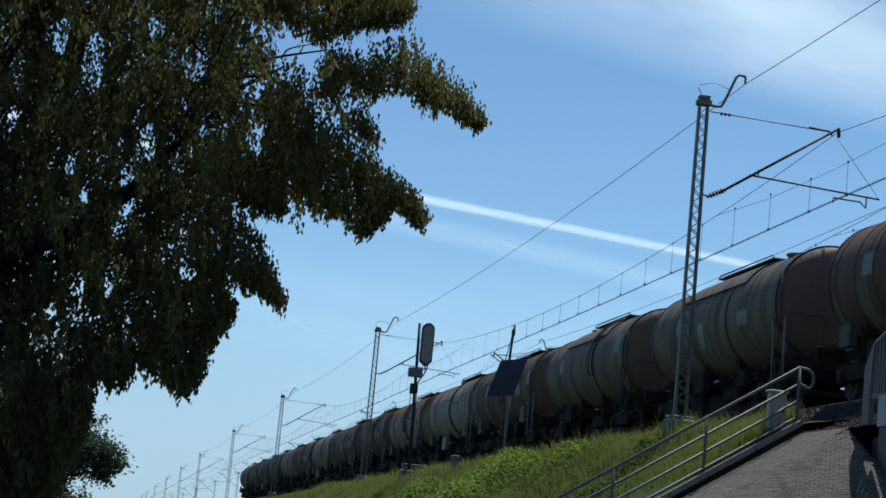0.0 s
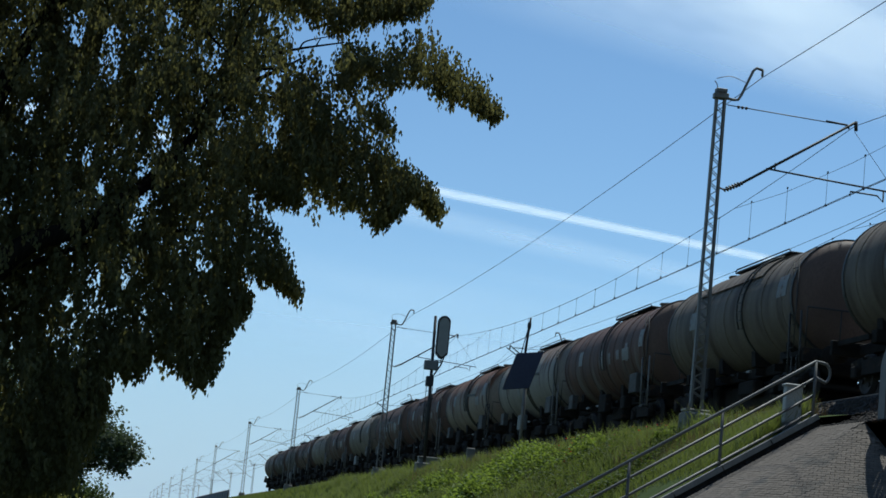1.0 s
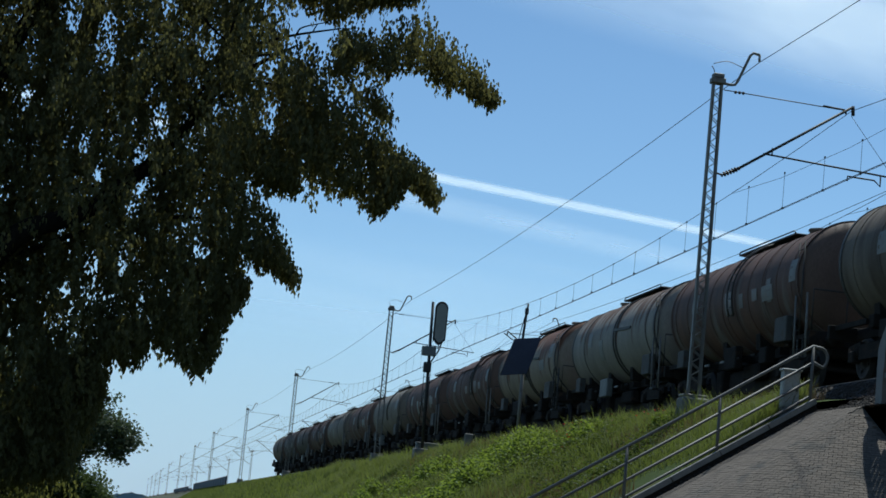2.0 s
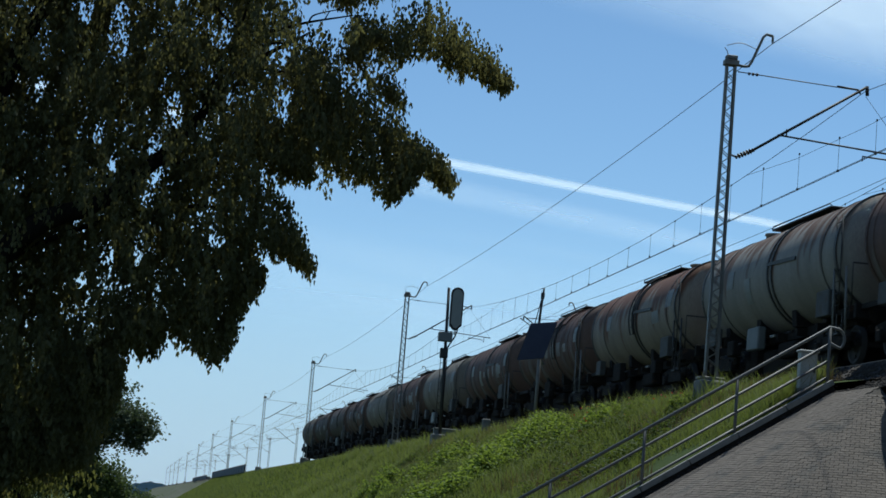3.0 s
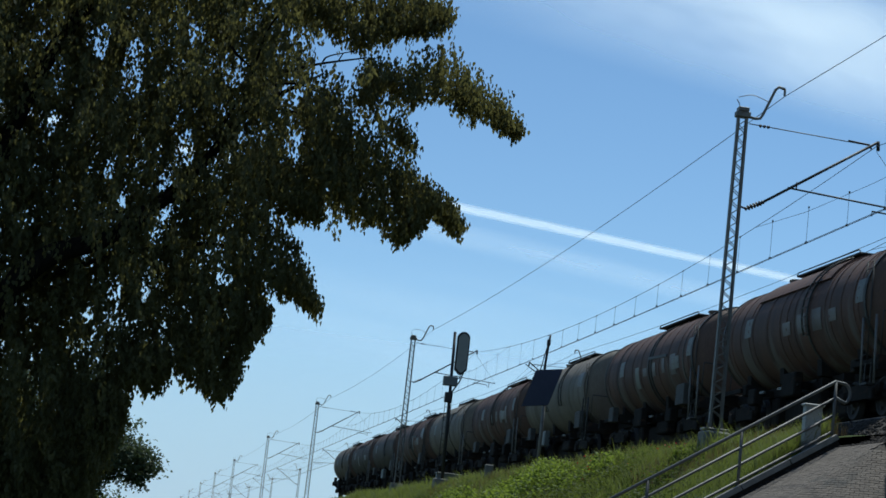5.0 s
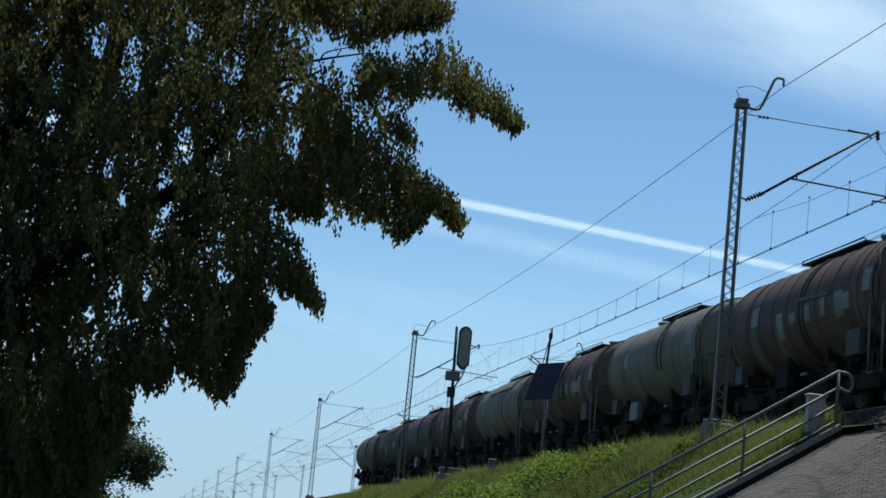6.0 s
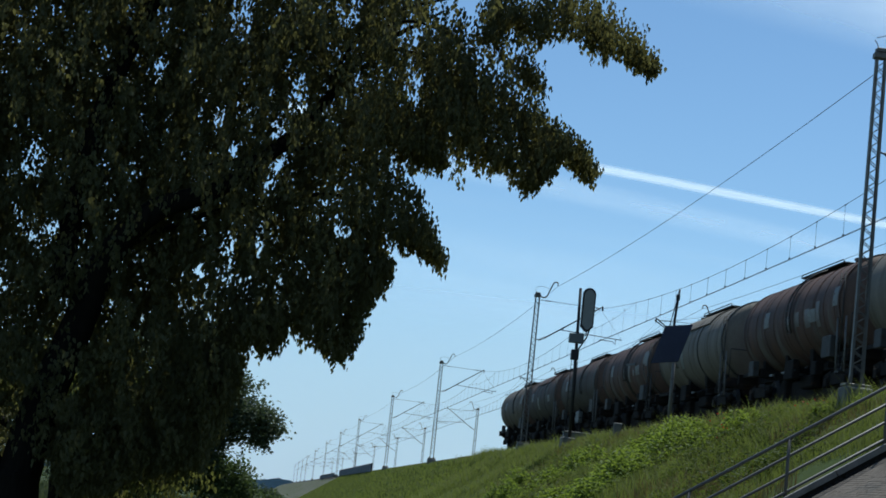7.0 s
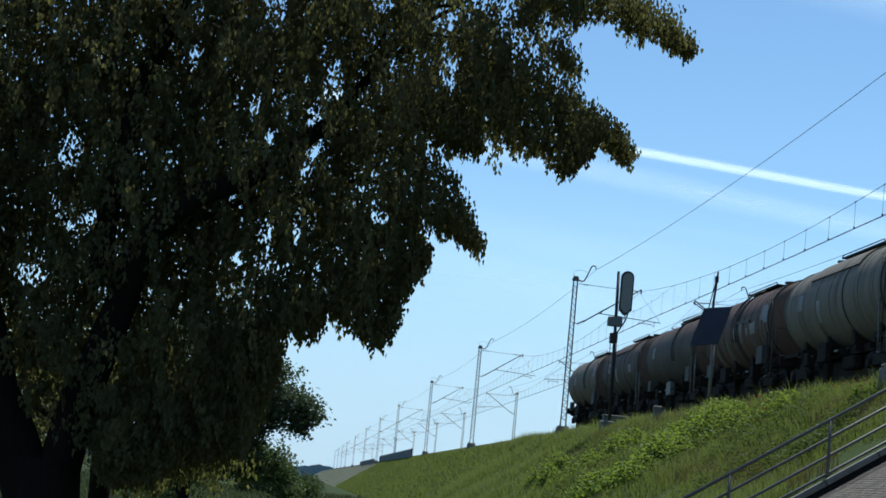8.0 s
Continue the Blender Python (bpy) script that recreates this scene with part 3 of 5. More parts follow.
def build_cabinet(m, size, mat, label):
    th = thing("cable_cabinet", m, label=label, category="cabinet", group="lineside cabinets")
    w, d, h = size
    part("body", Geo().box((0, 0, h / 2), (w, d, h - 0.05), bevel=0.015), mat, th)
    part("roof", Geo().box((0, 0, h - 0.02), (w + 0.06, d + 0.06, 0.05), bevel=0.015), mat, th)
    part("door", Geo().box((0, -d / 2 - 0.008, h / 2), (w * 0.86, 0.016, h * 0.80), bevel=0.006), mat, th)
    part("handle", Geo().box((w * 0.30, -d / 2 - 0.03, h * 0.52), (0.03, 0.03, 0.12), bevel=0.006), DARK_STEEL, th)
    part("plinth", Geo().box((0, 0, -0.12), (w + 0.04, d + 0.04, 0.30), bevel=0.02), CONCRETE, th)
    return th


build_cabinet(pose(12.70, 36.30, 4.66), (0.34, 0.20, 0.78), CABINET, "pale grey cable cabinet beside the stair railing")
build_cabinet(pose(13.55, 86.6, 4.95), (1.10, 0.6, 0.62), SIGNAL_GREY, "low dark grey relay cabinet near the signal")
g = Geo().box((0, 0, 0.35), (0.32, 0.18, 0.7), bevel=0.03)
thing("marker_stone", pose(13.2, 74.5, 4.85), g, (CONCRETE,), label="short pale concrete marker post on the embankment crest", category="marker post")


def build_railing():
    """Tube railing that climbs the slope beside the paved strip."""
    y, xs = 36.0, [13.02, 11.22, 9.46, 7.70, 5.94]
    th = thing("stair_railing", label="grey painted tube railing with four rails climbing the slope", category="railing")
    lift = 0.62

    def base(x):
        return 4.83 - (13.02 - x) * lift * 1.05

    for x in xs:
        part("post", Geo().tube([(x, y, base(x) - 0.25), (x, y, base(x) + 1.08)], 0.032, 8), RAIL_PAINT, th)
    lo = 4.6
    for k, h in enumerate((1.08, 0.75, 0.42, 0.10)):
        pts = [(lo, y, base(lo) + h), (13.02, y, base(13.02) + h)]
        if k == 0:
            pts += [(13.02 + 0.14 + 0.16 * math.sin(a), y, base(13.02) + 1.02 - 0.16 + 0.20 * math.cos(a)) for a in np.linspace(0.0, math.pi * 0.85, 9)]
            pts += [(13.02, y, base(13.02) + 0.77)]
        part("rail", Geo().tube(pts, 0.027 if k else 0.032, 8), RAIL_PAINT, th)
    return th


build_railing()
kerb = thing("kerb", label="pale concrete kerb edging the paved slope", category="kerb", kind="structure")
for k in range(9):
    x0, x1 = 4.8 + k * 0.92, 4.8 + (k + 1) * 0.92 - 0.02
    kb = Geo().bar((x0, 35.84, slope_z(x0) + 0.0), (x1, 35.84, slope_z(x1) + 0.0), 0.17, 0.10)
    part("kerb_stone", kb, KERB, kerb)
# dark strip and lumps that put the shade below the kerb into colour
shade_bar = Geo().bar((4.8, 35.84, slope_z(4.8) - 0.16), (13.1, 35.84, slope_z(13.1) - 0.16), 0.12, 0.22)
part("soil_edge", shade_bar, KERB_SHADE, kerb, "dark strip beneath the kerb with the shade of its face in the colour")
clods = Geo()
rk = random.Random(8)
for k in range(260):
    x = 4.9 + 8.1 * rk.random()
    r = rk.uniform(0.015, 0.05)
    clods.box((x, 35.74 + rk.uniform(-0.05, 0.04), slope_z(x) - 0.19 + r * 0.4), (r * 2, r * 1.6, r * 1.4), Euler((rk.random(), -0.57, rk.random())).to_matrix().to_4x4(), bevel=r * 0.4)
tagged(part("clods", clods, KERB_SHADE, kerb), kind="stuff")


def build_parapet():
    """The bridge's parapet; the origin is at its far end, the bars run towards -y."""
    th = thing("steel_parapet", pose(13.20, 33.0, 4.74), label="grey steel bridge parapet with vertical bars and a pale skirt", category="parapet")
    outline = [(0.0, -0.10), (0.0, 0.86), (-0.05, 1.00), (-0.16, 1.14), (-0.36, 1.36), (-0.44, 1.36), (-0.36, 1.10), (-0.30, 0.40), (-0.30, -0.10)]
    n = len(outline)
    part("end_post", Geo().add([(x, y, z) for x in (-0.05, 0.05) for y, z in outline], [tuple(range(n)), tuple(range(2 * n - 1, n - 1, -1))] + [(k, n + k, n + (k + 1) % n, (k + 1) % n) for k in range(n)]),
         RAIL_PAINT, th)
    part("top_rail", Geo().tube([(0, -0.16, 1.12), (0, -0.40, 1.36), (0, -0.9, 1.52), (0, -13.0, 1.52)], 0.05, 8), RAIL_PAINT, th)
    part("bottom_rail", Geo().bar((0, -0.2, 0.40), (0, -13.0, 0.40), 0.06, 0.08), RAIL_PAINT, th)
    part("skirt", Geo().box((-0.02, -6.9, 0.12), (0.05, 12.4, 0.56), bevel=0.01), GALVANISED, th, "pale sheet-metal skirt")
    for k in range(90):
        y = -0.46 - 0.14 * k
        part("bar", Geo().bar((0, y, 0.38), (0, y, 1.40 + min(0.10, (-y - 0.4) * 0.3)), 0.05, 0.05), RAIL_PAINT, th)
    return th


build_parapet()

# ---- the tank train ----
TANK_R, TANK_Z = 1.46, 2.64          # metres above the rail


def tank_material(name, colour, colour_2, rust, rust_at, crown=0.10):
    """Painted tank steel: dirt that ran down in streaks, rust in patches, more of it round the filling hatches on the crown."""
    m = material(name, colour, colour_2, rough=0.68, scale=1.1, fine=26, bump=0.10, stretch=(1, 2.2, 0.30), spots=rust, spot_scale=0.9, spot_at=rust_at, spec=0.16)
    n, l = m.node_tree.nodes, m.node_tree.links
    rust_mix = [x for x in n if x.bl_idname == "ShaderNodeMix" and not x.inputs[7].is_linked and tuple(round(c, 4) for c in x.inputs[7].default_value[:3]) == tuple(round(c, 4) for c in rust)][0]
    spread = rust_mix.inputs["Factor"].links[0].from_node
    src = spread.inputs["Value"].links[0].from_socket
    sep = n.new("ShaderNodeSeparateXYZ")
    l.new(n["Texture Coordinate"].outputs["Object"], sep.inputs["Vector"])
    up = n.new("ShaderNodeMath")
    up.operation = "MULTIPLY_ADD"
    up.inputs[1].default_value, up.inputs[2].default_value = crown, -crown * TANK_Z
    l.new(sep.outputs["Z"], up.inputs[0])
    add = n.new("ShaderNodeMath")
    l.new(src, add.inputs[0])
    l.new(up.outputs["Value"], add.inputs[1])
    l.new(add.outputs["Value"], spread.inputs["Value"])
    return m


OLIVE = tank_material("olive_grey_tank", (0.205, 0.165, 0.126), (0.125, 0.100, 0.078), (0.068, 0.048, 0.035), (0.50, 0.68), 0.05)
PALE = tank_material("pale_green_grey_tank", (0.245, 0.208, 0.166), (0.165, 0.138, 0.110), (0.085, 0.068, 0.050), (0.54, 0.72), 0.04)
BROWN = tank_material("dark_brown_tank", (0.148, 0.080, 0.058), (0.086, 0.056, 0.047), (0.150, 0.125, 0.108), (0.60, 0.74), -0.12)
SLATE = tank_material("slate_tank", (0.104, 0.088, 0.075), (0.062, 0.052, 0.045), (0.085, 0.044, 0.030), (0.52, 0.68), 0.14)
CREAM = tank_material("rusty_cream_tank", (0.31, 0.256, 0.200), (0.215, 0.172, 0.134), (0.120, 0.056, 0.032), (0.50, 0.60), 0.20)
WHITE = tank_material("pale_grey_tank", (0.32, 0.288, 0.248), (0.225, 0.200, 0.172), (0.110, 0.062, 0.040), (0.56, 0.66), 0.16)
TANKS = {"olive": (OLIVE, "olive-grey"), "pale": (PALE, "pale green-grey"), "brown": (BROWN, "dark brown"), "slate": (SLATE, "dark slate-grey"),
         "cream": (CREAM, "rust-stained cream"), "white": (WHITE, "pale grey")}
BAND = material("tank_band", (0.045, 0.042, 0.038), (0.03, 0.028, 0.025), rough=0.6, metal=0.2, scale=3, fine=40, bump=0.1)
BAND_PALE = material("tank_band_pale", (0.22, 0.215, 0.19), (0.16, 0.155, 0.135), rough=0.55, scale=3, fine=40, bump=0.1)
# rust-brown near end of a tank, with its shade mixed into the colour
END_SHADE = tank_material("rust_brown_shaded_end", (0.175, 0.112, 0.086), (0.125, 0.086, 0.068), (0.18, 0.090, 0.050), (0.58, 0.72))


def ring(y, w, r, z=TANK_Z, a0=0.0, a1=2 * math.pi, n=40, thick=0.022):
    """A hoop round the tank from angle a0 to a1."""
    g = Geo()
    ang = np.linspace(a0, a1, n + 1)
    vs, fs = [], []
    for a in ang:
        for rr in (r, r + thick):
            for yy in (y - w / 2, y + w / 2):
                vs.append((math.cos(a) * rr, yy, z + math.sin(a) * rr))
    for k in range(n):
        b = 4 * k
        fs += [(b + 2, b + 3, b + 7, b + 6), (b, b + 4, b + 5, b + 1), (b, b + 2, b + 6, b + 4), (b + 1, b + 5, b + 7, b + 3)]
    return g.add(vs, fs, False)


def wheelset_mesh():
    g = Geo().tube([(-1.0, 0, 0), (1.0, 0, 0)], 0.075, 10)
    for s in (-1, 1):
        g.lathe([(s * 0.68, 0.05), (s * 0.68, 0.485), (s * 0.71, 0.485), (s * 0.715, 0.46), (s * 0.81, 0.455), (s * 0.81, 0.40), (s * 0.78, 0.38), (s * 0.77, 0.18), (s * 0.83, 0.14), (s * 0.83, 0.05)][::s], 24, "x")
        for k in range(4):
            a = k * math.pi / 2
            g.box((s * 0.80, 0.28 * math.cos(a), 0.28 * math.sin(a)), (0.03, 0.08, 0.08))
    return g.mesh("wheelset", WHEEL)


def bogie_mesh():
    g = Geo()
    for s in (-1, 1):
        g.bar((s * 1.0, -1.25, 0.62), (s * 1.0, -0.55, 0.70), 0.10, 0.20).bar((s * 1.0, 1.25, 0.62), (s * 1.0, 0.55, 0.70), 0.10, 0.20)
        g.bar((s * 1.0, -0.58, 0.56), (s * 1.0, 0.58, 0.56), 0.12, 0.34)
        for y in (-0.9, 0.9):
            g.box((s * 1.03, y, 0.47), (0.20, 0.30, 0.28), bevel=0.03)
            for e in (-0.22, 0.22):
                g.tube([(s * 1.03, y + e, 0.45), (s * 1.03, y + e, 0.68)], 0.06, 8)
    g.bar((-1.0, 0, 0.62), (1.0, 0, 0.62), 0.30, 0.22)
    for y in (-1.3, 1.3):
        g.bar((-0.95, y, 0.45), (0.95, y, 0.45), 0.07, 0.10)
    return g.mesh("bogie", UNDERFRAME)


def frame_mesh(half):
    g = Geo()
    for s in (-1, 1):
        g.box((s * 0.62, 0, 1.08), (0.14, 2 * half, 0.26), bevel=0.015)
        g.bar((s * 1.18, -half + 0.1, 1.18), (s * 1.18, -half + 2.0, 1.18), 0.08, 0.12).bar((s * 1.18, half - 0.1, 1.18), (s * 1.18, half - 2.0, 1.18), 0.08, 0.12)
        g.box((0, s * (half - 0.06), 1.08), (2.7, 0.14, 0.34), bevel=0.015)
        g.box((0, s * (half - 2.1), 1.18), (2.3, 0.30, 0.30), bevel=0.02)
    for y in np.linspace(-half + 3.2, half - 3.2, 5):
        g.box((0, y, 1.05), (1.9, 0.10, 0.18))
    g.tube([(-0.5, -half + 3, 0.80), (-0.5, half - 3, 0.80)], 0.03, 6)
    g.tube([(0.15, -1.0, 0.72), (0.15, 0.6, 0.72)], 0.20, 12)
    # solid boxes for brake rigging, drain sump and pipes, added to block the sky between the bogies
    g.box((0, 0, 0.52), (1.1, 4.6, 0.72), bevel=0.08)
    g.box((-0.75, -0.6, 0.68), (0.30, 1.3, 0.40), bevel=0.05).box((0.7, 0.9, 0.66), (0.30, 1.2, 0.40), bevel=0.05)
    for s in (-1, 1):
        g.box((0, s * 4.3, 0.62), (1.1, 1.2, 0.80), bevel=0.05).box((0, s * 4.3, 0.86), (1.2, 2.6, 0.30), bevel=0.05)
        g.box((0, s * 2.55, 0.55), (1.5, 0.5, 0.75), bevel=0.05)
    return g.mesh("underframe", UNDERFRAME)


def saddle_mesh():
    g = Geo()
    for s in (1,):
        g.add([(s * x, y, z) for y in (-0.16, 0.16) for x, z in ((0.30, 1.18), (0.98, 1.18), (1.02, 1.60), (0.90, 1.48), (0.65, 1.32), (0.30, 1.21))],
              [(0, 1, 2, 3, 4, 5), (11, 10, 9, 8, 7, 6)] + [(k, 6 + k, 6 + (k + 1) % 6, (k + 1) % 6) for k in range(6)])
    return g.mesh("saddle", UNDERFRAME)


def buffer_mesh():
    g = Geo().lathe([(0.0, 0.11), (0.28, 0.11), (0.30, 0.075), (0.55, 0.07), (0.555, 0.22), (0.60, 0.235), (0.62, 0.20)], 16, "y")
    return g.mesh("buffer", UNDERFRAME)


def ladder_mesh(h):
    g = Geo()
    for s in (-0.19, 0.19):
        g.tube([(0, s, 0), (0, s, h)], 0.018, 5)
    for k in range(int(h / 0.28)):
        g.tube([(0, -0.19, 0.15 + 0.28 * k), (0, 0.19, 0.15 + 0.28 * k)], 0.012, 5)
    return g.mesh("ladder", BAND)


MESH = {"wheelset": wheelset_mesh(), "bogie": bogie_mesh(), "frame": frame_mesh(6.15), "saddle": saddle_mesh(), "buffer": buffer_mesh(), "ladder": ladder_mesh(2.3),
        "ladder_end": ladder_mesh(2.9)}
WHEELSETS = []


def build_wagon(paint, style, n):
    """A bogie tank wagon; the origin is on the rail's top under its middle, its length along y."""
    mat, words = TANKS[paint]
    wg = thing("tank_wagon", label={"hoops": f"{words} bogie tank wagon with hoops, streaked with dirt", "smooth": f"{words} smooth-sided bogie tank wagon, streaked with dirt",
                                   "straps": f"{words} bogie tank wagon with black straps and rust stains"}[style], category="tank wagon", group="wagons of the train")
    half = 5.85
    dome = [(-half, 0.10), (-half + 0.02, 0.55), (-half + 0.09, 0.95), (-half + 0.21, 1.25), (-half + 0.36, 1.40), (-half + 0.52, TANK_R)]
    rows = dome + [(y, TANK_R) for y in np.linspace(-half + 0.8, half - 0.8, 9)] + [(-y, r) for y, r in dome[::-1]]
    tank = part("tank", Geo().lathe(rows, 48, "y", (0, 0, TANK_Z)), mat, wg)
    tank.data.materials.append(END_SHADE)
    if paint in ("brown", "olive", "slate"):
        for p in tank.data.polygons:
            if p.center.y < -half + 0.5:
                p.material_index = 1
    # hoops, seams, straps
    if style == "hoops":
        for k, y in enumerate(np.linspace(-4.6, 4.6, 7)):
            part("hoop", ring(y, 0.06 if k % 2 else 0.09, TANK_R, thick=0.014 if k != 2 else 0.03), BAND if k == 2 else mat, tank)
        part("upper_jacket", ring(0.2, 5.4, TANK_R + 0.004, a0=0.55, a1=math.pi - 0.55, n=20, thick=0.05), mat, tank, "raised upper jacket plates")
    elif style == "straps":
        for y in (-0.75, -0.45):
            part("strap", ring(y, 0.09, TANK_R, thick=0.035), BAND, tank, "black steel strap")
        for y in (-4.4, 3.6):
            part("seam", ring(y, 0.05, TANK_R, thick=0.016), BAND, tank)
        part("side_bar", Geo().bar((-TANK_R - 0.015, -2.6, TANK_Z + 0.10), (-TANK_R - 0.015, -0.4, TANK_Z + 0.18), 0.03, 0.09), BAND, tank)
    else:
        for y in (-2.9, 0.2, 3.1):
            part("seam", ring(y, 0.04, TANK_R, thick=0.010), mat, tank)
    for y in (-half + 0.52, half - 0.52):
        part("end_ring", ring(y, 0.12, TANK_R - 0.002, thick=0.022), mat if style == "smooth" else BAND, tank)
    # roof walkway with its rails, hatch and ladder
    deck = Geo().box((0, 0, 0), (0.85, 4.6, 0.05), bevel=0.01)
    walk_way = part("walkway", deck, BAND, wg, "dark roof walkway", pose(0, 0.3, TANK_Z + TANK_R + 0.13))
    for y in (-1.9, -0.6, 0.7, 2.0):
        part("support", Geo().box((0, y, -0.10), (0.5, 0.08, 0.18)), BAND, walk_way)
    g = Geo()
    for s in (-0.41, 0.41):
        g.tube([(s, -2.3, 0.02), (s, -2.2, 0.09), (s, 2.2, 0.09), (s, 2.3, 0.02)], 0.018, 5)
    part("hand_rail", g, BAND, walk_way)
    part("manhole", Geo().lathe([(0.0, 0.30), (0.16, 0.30), (0.18, 0.34), (0.23, 0.33), (0.25, 0.10)], 18, "z", (0, -3.1, 0) if n % 2 else (0, 3.1, 0)), mat, walk_way, m=pose(0, 0, -0.20))
    if n % 3 != 1:
        arc = [(math.cos(a) * -(TANK_R + 0.10), (n % 2) * 1.2 - 1.6, TANK_Z + math.sin(a) * (TANK_R + 0.10)) for a in np.linspace(-0.35, 1.25, 12)]
        ladder = part("side_ladder", Geo().tube([(x, y - 0.2, z) for x, y, z in arc], 0.024, 6).tube([(x, y + 0.2, z) for x, y, z in arc], 0.024, 6), BAND, wg)
        for x, y, z in arc:
            part("rung", Geo().tube([(x, y - 0.2, z), (x, y + 0.2, z)], 0.014, 5), BAND, ladder)
    # underframe, saddles, buffers, bogies
    part("underframe", MESH["frame"], None, wg)
    for y in (-4.1, -1.4, 1.4, 4.1):
        part("saddle", MESH["saddle"], None, wg, m=pose(0, y, 0))
        part("saddle", MESH["saddle"], None, wg, m=pose(0, y, 0, 0, 0, 180))
    for s in (-1, 1):
        for x in (-0.875, 0.875):
            part("buffer", MESH["buffer"], None, wg, m=pose(x, s * 6.15, 1.05, 0, 0, 0 if s > 0 else 180))
        part("coupling", Geo().tube([(0, s * 6.1, 1.0), (0, s * 6.45, 0.95), (0, s * 6.62, 0.80)], 0.06, 7), UNDERFRAME, wg)
        bogie = part("bogie", MESH["bogie"], None, wg, m=pose(0, s * 4.3, 0))
        for y in (-0.9, 0.9):
            ws = part("wheelset", MESH["wheelset"], None, bogie, m=pose(0, y, 0.46))
            WHEELSETS.append((ws, y))
    # end platform rail, ladder, boxes and plates on the side
    g = Geo().tube([(-1.25, -6.0, 1.25), (-1.25, -6.0, 2.25), (1.25, -6.0, 2.25), (1.25, -6.0, 1.25)], 0.022, 6)
    g.tube([(-0.4, -6.0, 1.25), (-0.4, -6.0, 2.25)], 0.018, 5).tube([(0.4, -6.0, 1.25), (0.4, -6.0, 2.25)], 0.018, 5)
    part("end_rail", g, BAND, wg)
    part("end_ladder", MESH["ladder"], None, wg, m=pose(-1.38, -5.35, 1.15))
    part("valve_box", Geo().box((-1.22, 1.9 - (n % 3), 1.02), (0.22, 0.95, 0.60), bevel=0.03), SIGNAL_GREY if n % 4 == 2 else UNDERFRAME, wg)
    part("brake_box", Geo().box((-1.15, 3.0 - (n % 2) * 5.6, 0.92), (0.25, 0.55, 0.42), bevel=0.03), UNDERFRAME, wg)
    part("step", Geo().box((-1.36, -5.6, 0.62), (0.20, 0.40, 0.04)).bar((-1.36, -5.78, 0.62), (-1.36, -5.78, 1.1), 0.03, 0.03).bar((-1.36, -5.42, 0.62), (-1.36, -5.42, 1.1), 0.03, 0.03), BAND, wg)

    for y in (-6.0, -5.2):
        part("hand_post", Geo().tube([(-1.36, y, 0.62), (-1.38, y, 1.30), (-1.40, y, 2.15)], 0.026, 6), PLATE_WHITE if n % 3 else BAND, wg, "pale grab post" if n % 3 else "")
    if style != "hoops":
        part("end_box", Geo().box((-1.32, -4.55 + 0.3 * (n % 2), 1.42), (0.20, 0.85, 0.62), bevel=0.02), BOX_GREY, wg, "pale grey equipment box")
        part("tool_box", Geo().box((-1.30, 4.3, 1.30), (0.20, 0.60, 0.50), bevel=0.02), BOX_GREY, wg, "pale grey equipment box")
    for y in (-1.9, -0.6, 0.7, 2.1):
        part("side_hook", Geo().box((-1.26, y, 0.98), (0.05, 0.34, 0.06)), PLATE_WHITE if (n + int(y * 2)) % 3 == 0 else UNDERFRAME, wg)
    if paint == "brown":
        for k, y in enumerate(np.linspace(-4.9, 4.9, 10)):
            part("rib", ring(y, 0.05, TANK_R + 0.001, thick=0.012), mat, tank)

    def plate(y, z, w, h, m2, name="plate"):
        r = TANK_R + 0.012
        a = math.asin(max(-0.95, min(0.95, (z - TANK_Z) / TANK_R)))
        g = Geo()
        vs = []
        for b in np.linspace(a - h / 2 / r, a + h / 2 / r, 5):
            vs += [(-math.cos(b) * rr, y + e, TANK_Z + math.sin(b) * rr) for rr in (r - 0.012, r) for e in (-w / 2, w / 2)]
        fs = []
        for k in range(4):
            b = 4 * k
            fs += [(b + 2, b + 6, b + 7, b + 3), (b, b + 2, b + 6, b + 4), (b + 1, b + 5, b + 7, b + 3)]
        fs += [(0, 1, 3, 2), (16, 18, 19, 17)]
        part(name, g.add(vs, fs), m2, tank)

    rr = random.Random(n * 13 + 5)
    plate(3.4 - rr.random(), TANK_Z + 0.1, 0.55, 0.5, PLATE_WHITE, "data_plate")
    if n % 2:
        plate(-2.2 - rr.random() * 1.5, TANK_Z - 0.2, 0.8, 0.38, PLATE_WHITE if n % 2 else BAND_PALE, "data_plate")
    if n % 3 == 1:
        plate(0.6 + rr.random(), TANK_Z - 0.35, 0.45, 0.7, BAND_PALE, "data_plate")
    if paint == "brown":
        # paler slate plates, the lit gloss between the ribs put into their colour
        for k in range(4):
            plate(-3.8 + 1.09 * k + 0.54, TANK_Z - 0.25 + 0.1 * rr.random(), 0.30 + 0.35 * rr.random(), 0.25 + 0.5 * rr.random(), GLOSS_SLATE, "inspection_panel")
        plate(-5.0, TANK_Z + 0.15, 0.45, 0.55, PLATE_WHITE, "hazard_plate")
    if n % 3 == 0:
        plate(-4.6, TANK_Z + 0.25, 0.7, 0.55, PLATE_WHITE, "hazard_plate")
    return wg


